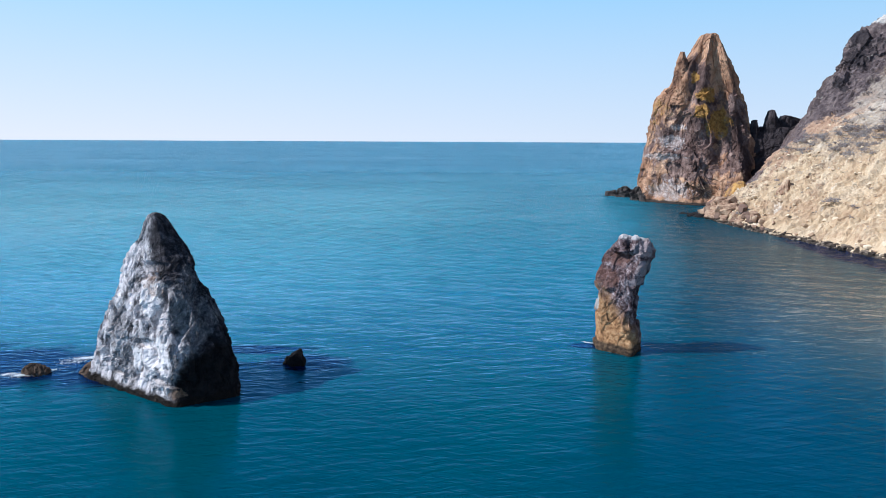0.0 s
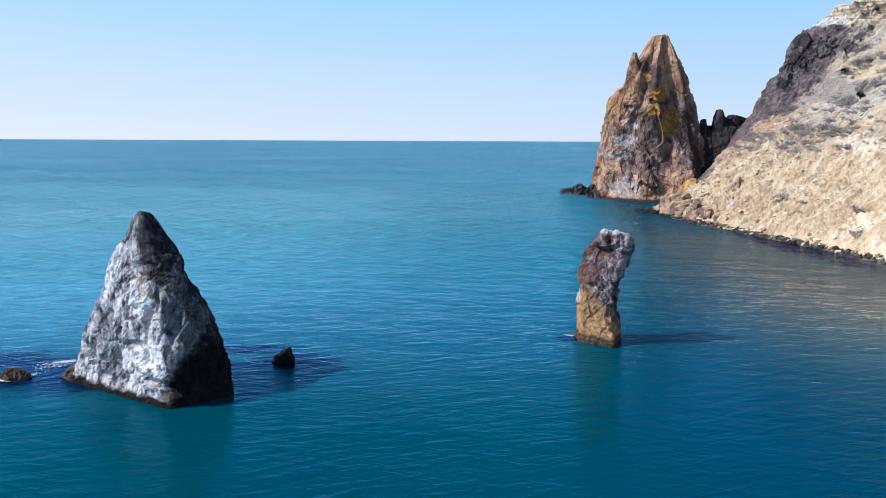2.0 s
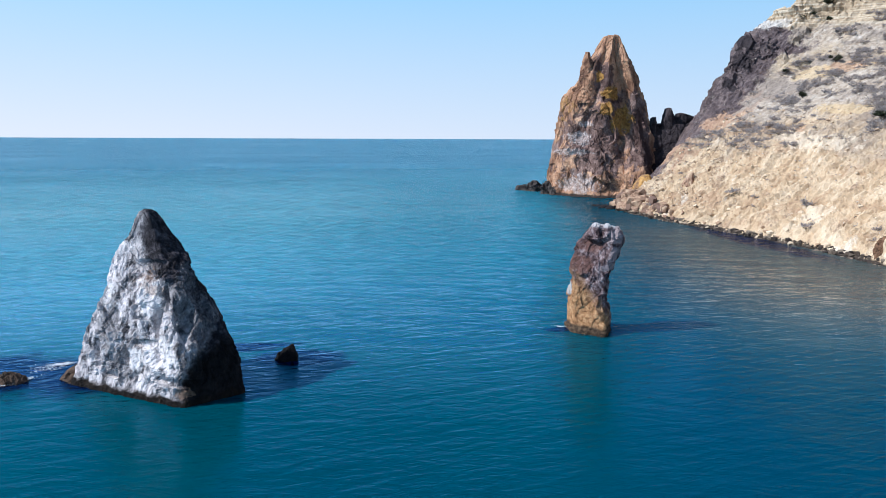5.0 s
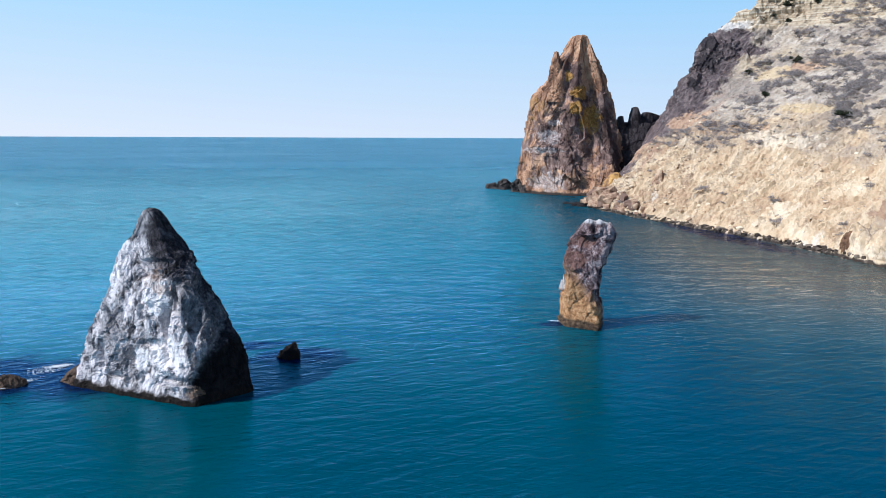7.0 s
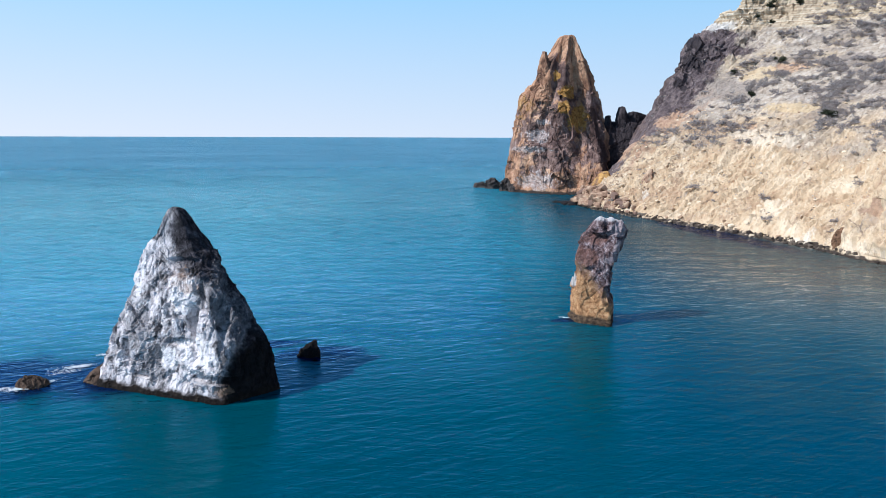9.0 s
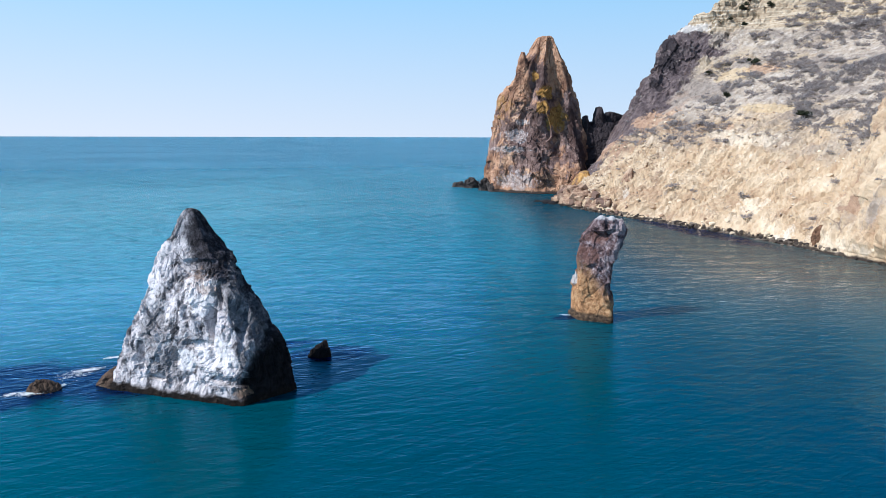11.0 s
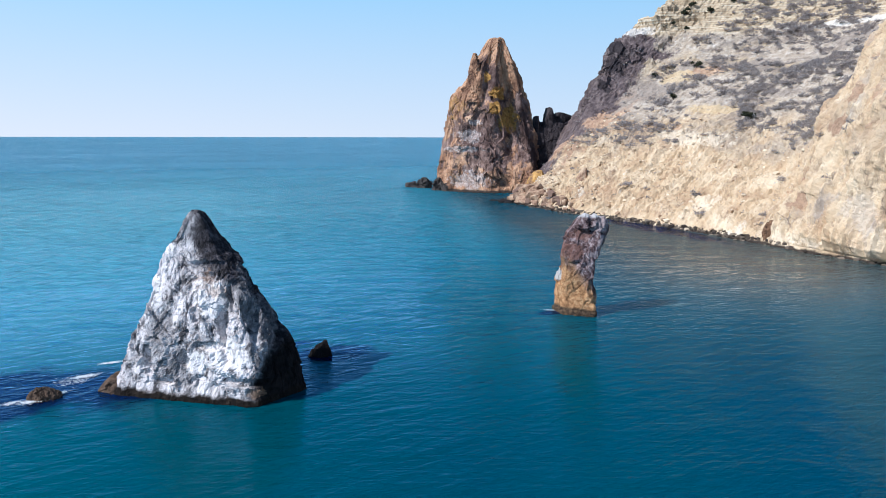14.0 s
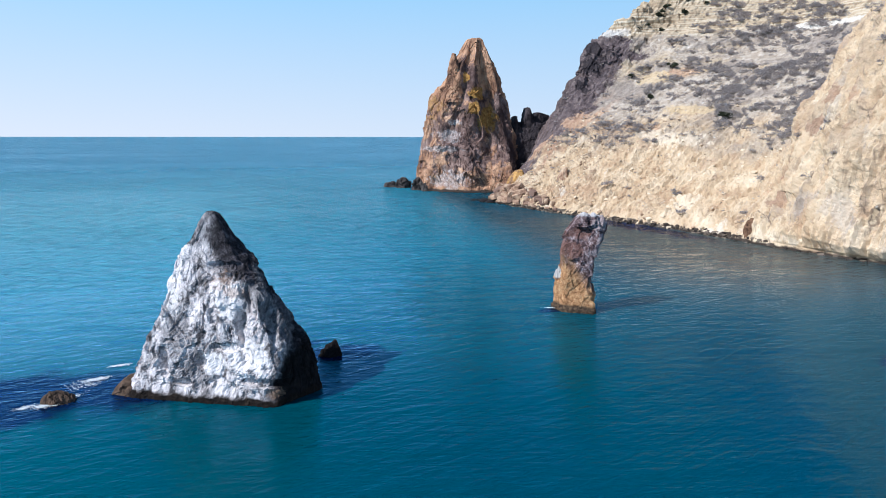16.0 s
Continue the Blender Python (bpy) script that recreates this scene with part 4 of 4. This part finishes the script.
def sea_stacks():
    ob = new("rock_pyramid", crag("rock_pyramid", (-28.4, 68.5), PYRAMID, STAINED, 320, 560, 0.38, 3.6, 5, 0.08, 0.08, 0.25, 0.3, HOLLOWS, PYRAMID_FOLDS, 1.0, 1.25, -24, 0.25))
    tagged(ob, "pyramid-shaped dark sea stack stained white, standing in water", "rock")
    part("side_ledge", crag("side_ledge", (-37.4, 72.3), round_sections((-1.2, 0.2, 1.0, 1.7), (2.3, 1.9, 1.3, 0.4), (0.8, -0.2)), BROWN, 50, 72, 0.5, 1.8, 23), ob, "wet brown ledge")
    ob = new("rock_pillar", crag("rock_pillar", (21.5, 81), COLUMN, OCHRE, 220, 260, 0.5, 3.4, 2, 0.1, 0.1, 0.35, 0.15, ((23.4, 78.6, 7.4, 1.6, 3, 0.7, 0.4), (21.0, 78.5, 12.2, 1.4, 3, 0.5, 0.5), (21.8, 78.4, 3.6, 0.6, 3, 1.6, 0.4)), COLUMN_FOLDS, 0.7, 0.5, 35))
    tagged(ob, "slender leaning rock pillar, purple-brown over ochre, in water", "rock")
    for x, y, z, w in ((20.9, 80.2, 14.15, 0.75), (23.4, 79.7, 13.75, 0.5), (22.1, 79.9, 14.1, 0.6)):
        part("crest_knob", crag("crest_knob", (x, y), round_sections((12.2, 13.1, z - 0.3, z), (w * 1.5, w * 1.2, w * 0.8, w * 0.3), (0.15, 0)), OCHRE, 30, 36, 0.25, 0.9, int(x * 7)), ob)
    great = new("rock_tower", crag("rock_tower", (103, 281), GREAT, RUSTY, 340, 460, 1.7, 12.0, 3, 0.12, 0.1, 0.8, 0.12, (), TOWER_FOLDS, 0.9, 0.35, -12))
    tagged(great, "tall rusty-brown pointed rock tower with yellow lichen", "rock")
    part("side_spire", crag("side_spire", (92.3, 277.5), round_sections((38, 48, 54, 58.5), (5.0, 3.6, 2.4, 0.9), (-0.4, 0.3)), RUSTY, 60, 60, 0.9, 3.5, 4),
         great, "small rusty spire on the shoulder")
    saddle = new("lava_crag", crag("lava_crag", (129, 276), (
        (-3, -15, 9, -14, -6, 2, -9, 16, -8, 18, 6), (14, -12, 5, -12, -4, 2, -7, 14, -6, 15, 5),
        (24, -9, 3.5, -8.5, -3, 2, -5, 12, -5, 13, 4), (30, -6, 2, -5.6, -2, 2, -3, 9.5, -3, 10.5, 3)), SADDLE, 90, 120, 0.9, 6, 6))
    tagged(saddle, "jagged black lava crag in the saddle below the tower", "rock")
    # a steep-sided tooth, its stepped shoulder, and a small horn against the tower
    for x, y, seed, levels in ((127, 275.4, 31, ((16, -4, 6), (26, -3, 4.6), (31, -2.3, 3.2), (34, -1.3, 1.5), (36.4, -0.6, 0.3))),
                               (134, 276.2, 33, ((16, -6, 7), (26, -4.6, 6), (31, -3.8, 5), (33.0, -3.0, 3.6), (34.4, -2.2, -0.6))),
                               (120.6, 275.6, 35, ((18, -3, 3), (27, -1.8, 2.2), (30, -1.0, 1.1), (32.6, -0.3, 0.2)))):
        rows = [(z, a, 2.2, a, -1.6, (a + b) / 2, -2.6, b, -1.6, b, 2.0) for z, a, b in levels]
        part("pinnacle", crag("pinnacle", (x, y), rows, SADDLE, 70, 90, 0.5, 3.0, seed, 0, 0.06, 0, 0.2), saddle)


sea_stacks()


def small_sea_rocks():
    def rock(x, y, height, wide, deep, label, material=DARK, seed=1, lean=(0, 0), turn=0.3):
        data = crag("sea_rock", (x, y), round_sections((-1.2, 0.0, height * 0.6, height), (wide * 1.15, wide, wide * 0.7, wide * 0.22), lean, deep / wide, 6, turn),
                    material, 60, 90, wide * 0.46, wide * 0.8, seed, 0.3)
        tagged(new("sea_rock", data), label, "rock", "low rocks in the water")

    wedge = crag("sea_rock", (-16.5, 75.2), ((-1.2, -1.8, 0, -0.5, -1.2, 1.2, -0.9, 1.4, 0.2, 0.5, 1.1, -0.9, 0.9), (0.2, -1.3, 0, -0.3, -1.0, 1.1, -0.8, 1.2, 0.2, 0.4, 0.9, -0.7, 0.7),
                                             (1.1, -0.7, 0, 0, -0.6, 0.9, -0.5, 1.0, 0.1, 0.5, 0.5, -0.1, 0.4), (1.8, 0.5, 0, 0.6, -0.2, 0.8, -0.2, 0.85, 0, 0.7, 0.2, 0.55, 0.15)), WET, 60, 90, 0.4, 1.1, 21)
    tagged(new("sea_rock", wedge), "small black wet rock rising from the water", "rock", "low rocks in the water")
    rock(-43.4, 71.6, 1.1, 1.7, 1.2, "low brown rock awash with white foam", BROWN, seed=22)
    rock(79.5, 307, 4.6, 4.6, 5.0, "dark low islet rock off the tower", material=ISLET, seed=24)
    rock(76.0, 312, 2.4, 3.8, 4.0, "dark low islet rock with flat top", material=ISLET, seed=25)
    rock(80.6, 291, 5.5, 3.2, 3.8, "dark rock at the foot of the tower", material=ISLET, seed=26)
    rock(81.9, 284.8, 3.6, 2.2, 2.8, "dark rock at the foot of the tower", material=ISLET, seed=27)


small_sea_rocks()


# ---- boulders and rubble ----
def boulder_mesh(name, seed, material, subdivisions=3):
    bm = bmesh.new()
    rnd = np.random.RandomState(seed)
    pts = rnd.uniform(-1, 1, (9 + 2 * subdivisions, 3))
    pts /= (np.abs(pts) ** 3).sum(1, keepdims=True) ** (1 / 3)
    for p in pts * rnd.uniform(0.82, 1.05, (len(pts), 1)):
        bm.verts.new(p)
    hull = bmesh.ops.convex_hull(bm, input=bm.verts)
    bmesh.ops.delete(bm, geom=[v for v in hull["geom_interior"] if isinstance(v, bmesh.types.BMVert)], context="VERTS")
    bmesh.ops.bevel(bm, geom=bm.edges[:], offset=0.035, segments=1, affect="EDGES", clamp_overlap=True) if subdivisions > 1 else None
    data = bpy.data.meshes.new(name)
    bm.to_mesh(data)
    bm.free()
    data.materials.append(material)
    return data


def shore_x(y):
    table = np.array(CONTOURS, float)
    return np.interp(y, table[:, 0], table[:, 1])


def slope_height(x, y):
    """Height of the hillside over a place, from the nearest rows of the sheet."""
    row = SLOPE[np.argmin(np.abs(SLOPE[:, 5, 1] - y))]
    return float(np.interp(x, row[:, 0], row[:, 2]))


def place_boulders():
    meshes = [boulder_mesh("boulder", s, BUFF) for s in range(40, 46)]
    rnd = random.Random(5)

    def put(x, y, r, squash=0.75, tall=1.0, label="buff angular boulder at the foot of the bluff", sink=0.25, material=None):
        ground = slope_height(x, y)
        if ground > 3.0 and r < 1.0:
            return
        data = rnd.choice(meshes)
        if material:
            data = data.copy()
            data.materials[0] = material
        ob = new("boulder", data)
        z = max(ground, -0.6) + r * tall * (0.75 - sink)
        ob.matrix_world = pose(x, y, z, rnd.uniform(-20, 20), rnd.uniform(-20, 20), rnd.uniform(0, 360)) @ Matrix.Diagonal((r, r * squash, r * tall * 0.85, 1))
        tagged(ob, label, "boulder", "boulders along the shore")

    block = crag("boulder", (97.0, 232), ((1, -4.4, 2.6, -4, -2.6, 1, -4, 3.6, -1.3, 2.6, 3.6), (5.5, -3.8, 2.2, -3.2, -2.6, 1.3, -3.8, 3.9, -0.9, 2.6, 3),
                                         (8.5, -2.2, 1.5, -1.4, -1.8, 1.8, -2.5, 3.7, -0.5, 2.2, 2), (11.4, 0.2, 0.8, 0.6, -0.6, 1.9, -1, 2.8, 0, 1.8, 1)), LICHEN, 80, 100, 0.45, 4, 17, 0, 0.05)
    tagged(new("boulder", block), "large leaning boulder with yellow lichen at the cove", "boulder", "boulders along the shore")
    slab = crag("boulder", (98.5, 202.6), ((6, -1.8, 1.5, -1.6, -1.2, 0.2, -2.0, 2.0, -0.7, 1.7, 1.5), (10.2, -1.4, 1.2, -1.1, -1.1, 0.5, -1.8, 1.9, -0.6, 1.6, 1.1),
                                          (13.8, 0.3, 0.5, 0.4, -0.5, 0.9, -0.8, 1.5, -0.2, 1.3, 0.5)), BUFF, 40, 54, 0.35, 1.8, 19)
    tagged(new("boulder", slab), "upright pointed buff slab standing on the slope", "boulder", "boulders along the shore")
    undercut = crag("boulder", (96.7, 119.5), ((0.4, -1.4, 1.4, -1.5, -0.9, 0, -1.4, 2.0, -0.6, 1.7, 1.4), (3.4, -1.7, 1.6, -1.8, -1.1, 0, -1.9, 2.2, -0.8, 1.9, 1.5),
                                              (5.6, -0.2, 0.8, 0, -0.6, 0.8, -0.8, 1.5, -0.3, 1.2, 0.7)), RUST, 40, 54, 0.4, 1.2, 20)
    tagged(new("boulder", undercut), "rust-brown undercut boulder above the narrow beach", "boulder", "boulders along the shore")
    for k in range(110):
        y = 240 - 54 * rnd.random() ** 1.5
        x = shore_x(y) + rnd.uniform(-1.2, 5) * (0.4 + 0.6 * rnd.random())
        r = (rnd.uniform(1.2, 2.2) if k % 3 else rnd.uniform(0.7, 1.3)) * (0.75 if y > 230 else 1 if y > 212 else 0.6)
        put(x, y, r, rnd.uniform(0.65, 1), rnd.uniform(0.7, 1.1), sink=0.15)
    for k in range(42):
        y = rnd.uniform(196, 236)
        put(shore_x(y) + rnd.uniform(-0.5, 3.5), y, rnd.uniform(1.8, 3.4) * (1 if y > 208 else 0.7), rnd.uniform(0.6, 0.9), rnd.uniform(0.6, 0.9), "large reddish-buff boulder jumbled at the waterline", 0.2)
    for k in range(12):
        put(rnd.uniform(81, 88), rnd.uniform(226, 236), rnd.uniform(1.2, 2.4), 0.8, 0.5, "low dark rock lying in the shallows", material=DARK)
    for k in range(45):
        y = rnd.uniform(86, 190)
        put(shore_x(y) + rnd.uniform(-0.8, 1.5), y, rnd.uniform(0.35, 0.95), rnd.uniform(0.6, 1), rnd.uniform(0.6, 0.9), "small buff boulder on the narrow beach", material=TALUS)


place_boulders()


def scatter(name, spots, sizes, shapes, material, label, category, seed):
    """Many small loose pieces joined into one thing: spots, sizes, and the shapes (verts, faces) to draw from."""
    rnd = np.random.RandomState(seed)
    verts, faces, base = [], [], 0
    for spot, size in zip(spots, sizes):
        v, f = shapes[rnd.randint(len(shapes))]
        a = rnd.uniform(0, 2 * math.pi)
        turn = np.array([[math.cos(a), -math.sin(a), 0], [math.sin(a), math.cos(a), 0], [0, 0, 1]])
        verts.append(v @ turn.T * size + spot)
        faces += (f + base).tolist()
        base += len(v)
    return tagged(new(name, mesh_of(name, np.concatenate(verts), faces, material, False)), label, category, kind="stuff")


def stone_shapes(seed, count=6):
    shapes = []
    for s in range(count):
        data = boulder_mesh("loose", seed + s, STONE, 1)
        v = np.array([p.co for p in data.vertices]) * (1, 0.8, 0.6)
        shapes.append((v, np.array([p.vertices[:] for p in data.polygons if len(p.vertices) == 3])))
        bpy.data.meshes.remove(data)
    return shapes


def bush_shapes(seed, blades, count=8, flat=0.7):
    """Bushes as sprays of thin twigs and small leaf clumps."""
    rnd = np.random.RandomState(seed)
    shapes = []
    for _ in range(count):
        verts, faces = [], []
        lobes = rnd.normal(size=(5, 3)) * (0.45, 0.45, 0.2)
        for b in range(blades):
            d = rnd.normal(size=3)
            d[2] = abs(d[2]) * flat
            d /= np.linalg.norm(d)
            tip = lobes[b % 5] + d * rnd.uniform(0.35, 0.75) + (0, 0, 0.15)
            side = np.cross(d, rnd.normal(size=3))
            side *= rnd.uniform(0.03, 0.06) / np.linalg.norm(side)
            start = tip - d * rnd.uniform(0.3, 0.5)
            k = len(verts)
            verts += [start, (start + tip) / 2 + side, tip, (start + tip) / 2 - side]
            faces += [(k, k + 1, k + 2), (k, k + 2, k + 3)]
        v = np.array(verts)
        v[:, 2] = np.maximum(v[:, 2], -0.1)
        shapes.append((v, np.array(faces)))
    return shapes


def dress_hillside():
    rnd = np.random.RandomState(11)
    rows = np.where((SLOPE[:, 5, 1] > 82) & (SLOPE[:, 5, 1] < 262))[0]
    p = SLOPE[rows][:, 18:].reshape(-1, 3)
    p = p[rnd.random_sample(len(p)) < 0.53]
    p = p[(p[:, 2] > 3) & (p[:, 2] < 92)]
    area_like = rnd.permutation(len(p))
    p = p[area_like]
    lava = p[:, 1] - 0.12 * p[:, 0] > 217
    spur = p[:, 1] - 0.55 * p[:, 2] < 112
    patch = fbm(p * (0.06, 0.035, 0.1), 5, 31, 0.65)
    high = np.clip((p[:, 2] - 20) / 14, 0, 1)
    chance = np.clip(1.0 * patch + 0.3, 0, 1) * high * ~lava * np.where(spur, 0.02, 1) + np.where(spur | lava, 0.003, 0.006)
    spots = p[rnd.random_sample(len(p)) < chance * 0.22]
    spots = spots[:3400]
    sizes = rnd.uniform(0.7, 2.1, len(spots)) * (0.7 + 0.5 * rnd.random_sample(len(spots)))
    scatter("scrub", spots, sizes, bush_shapes(3, 190, 8, 0.6), SCRUB, "dry leafless grey-brown scrub on the slope", "scrub", 4)
    chance = np.where(lava | spur, 0.1, 1.0) * (0.35 + high)
    spots = p[rnd.random_sample(len(p)) < chance * 0.03][:4500]
    scatter("scree", spots, rnd.uniform(0.12, 0.5, len(spots)), stone_shapes(60), STONE, "pale loose stones scattered over the slope", "stones", 5)
    near_cove = np.clip((p[:, 1] - 150) / 60, 0.15, 1) * (p[:, 2] < 34) * (p[:, 2] > 2.5) * ~lava * ~spur
    spots = p[rnd.random_sample(len(p)) < near_cove * 0.05][:2600]
    scatter("talus", spots, rnd.uniform(0.3, 1.05, len(spots)) ** 2.2, stone_shapes(80), TALUS, "cream and buff broken stones lying on the bluff", "stones", 8)
    ys = rnd.uniform(84, 238, 2600)
    xs = shore_x(ys) + rnd.normal(-0.2, 0.55, len(ys))
    spots = np.array([(x, y, max(slope_height(x, y), -0.1)) for x, y in zip(xs, ys)])
    spots = spots[spots[:, 2] < 1.1]
    scatter("shore_rubble", spots, 0.15 + 0.8 * rnd.random_sample(len(spots)) ** 3, stone_shapes(70), RUBBLE, "dark wet rubble along the waterline", "rubble", 6)


dress_hillside()


def juniper(x, y, size, seed):
    """A low evergreen bush: a short forked trunk under a crown of small leaf clumps."""
    z = slope_height(x, y)
    base = new("juniper_bush")
    base.location = (x, y, z)
    bm = bmesh.new()
    rnd = random.Random(seed)
    for k in range(4):
        a = k * 1.6 + rnd.random()
        way = Vector((math.cos(a) * 0.5, math.sin(a) * 0.5, 0.9)).normalized()
        m = Matrix.Translation(way * 0.45 * size) @ way.to_track_quat("Z", "Y").to_matrix().to_4x4()
        bmesh.ops.create_cone(bm, segments=6, radius1=0.09 * size, radius2=0.03 * size, depth=1.0 * size, matrix=m)
    data = bpy.data.meshes.new("trunk")
    bm.to_mesh(data)
    bm.free()
    data.materials.append(TRUNK)
    part("trunk", data, base)
    v, f = bush_shapes(seed, 700, 1, 1.2)[0]
    part("crown", mesh_of("crown", v * size * 1.15 + (0, 0, 0.45 * size), f, LEAF, False), base)
    tagged(base, "low dark evergreen bush on the dry slope", "bush", "evergreen bushes")


for k, (x, y, size) in enumerate(((132.5, 165, 1.9), (166, 251, 1.3), (171, 250, 1.2), (176.9, 249, 2.2), (184, 242, 1.8), (189, 246, 1.4), (192, 240, 1.2), (150, 233, 1.3),
                                  (214, 221, 1.7), (216, 219, 1.3), (159.5, 220.6, 1.6), (173, 243, 1.2), (180, 250, 1.5), (140, 209, 1.5), (128, 113, 1.6))):
    juniper(x, y, size, 100 + k)


# ---- foam ----
def foam(x, y, wide, deep, turn, count, seed):
    rnd = np.random.RandomState(seed)
    verts, faces = [], []
    c, s = math.cos(radians(turn)), math.sin(radians(turn))
    for _ in range(count * 7):
        a, b = rnd.normal(0, 0.4, 2) * (wide, deep)
        r = rnd.uniform(0.015, 0.055) * max(0.3, 1 - (a / wide) ** 2)
        k = len(verts)
        m = rnd.randint(5, 8)
        for i in range(m):
            t, q = 2 * math.pi * i / m, r * rnd.uniform(0.6, 1.2)
            u, w = a + 1.8 * q * math.cos(t), b + q * math.sin(t)
            verts.append((x + c * u - s * w, y + s * u + c * w, 0.115 + 0.03 * rnd.random_sample()))
        faces.append(tuple(range(k, k + m)))
    data = mesh_of("foam", verts, faces, FOAM, False)
    tagged(new("foam", data), "white foam where swell breaks on rock", "foam", kind="stuff")


foam(-44.4, 70.7, 1.6, 0.7, 12, 90, 1)
foam(-41.4, 75.4, 2.6, 1.6, 20, 45, 7)
foam(-42.4, 72.0, 1.3, 0.5, 30, 50, 2)
foam(-40.4, 76.6, 2.0, 0.6, 12, 80, 3)
foam(-38.3, 80.3, 1.8, 0.45, 8, 60, 5)
foam(-46.0, 70.9, 1.4, 0.5, 20, 40, 6)
foam(17.9, 83.6, 1.2, 0.35, -25, 16, 4)
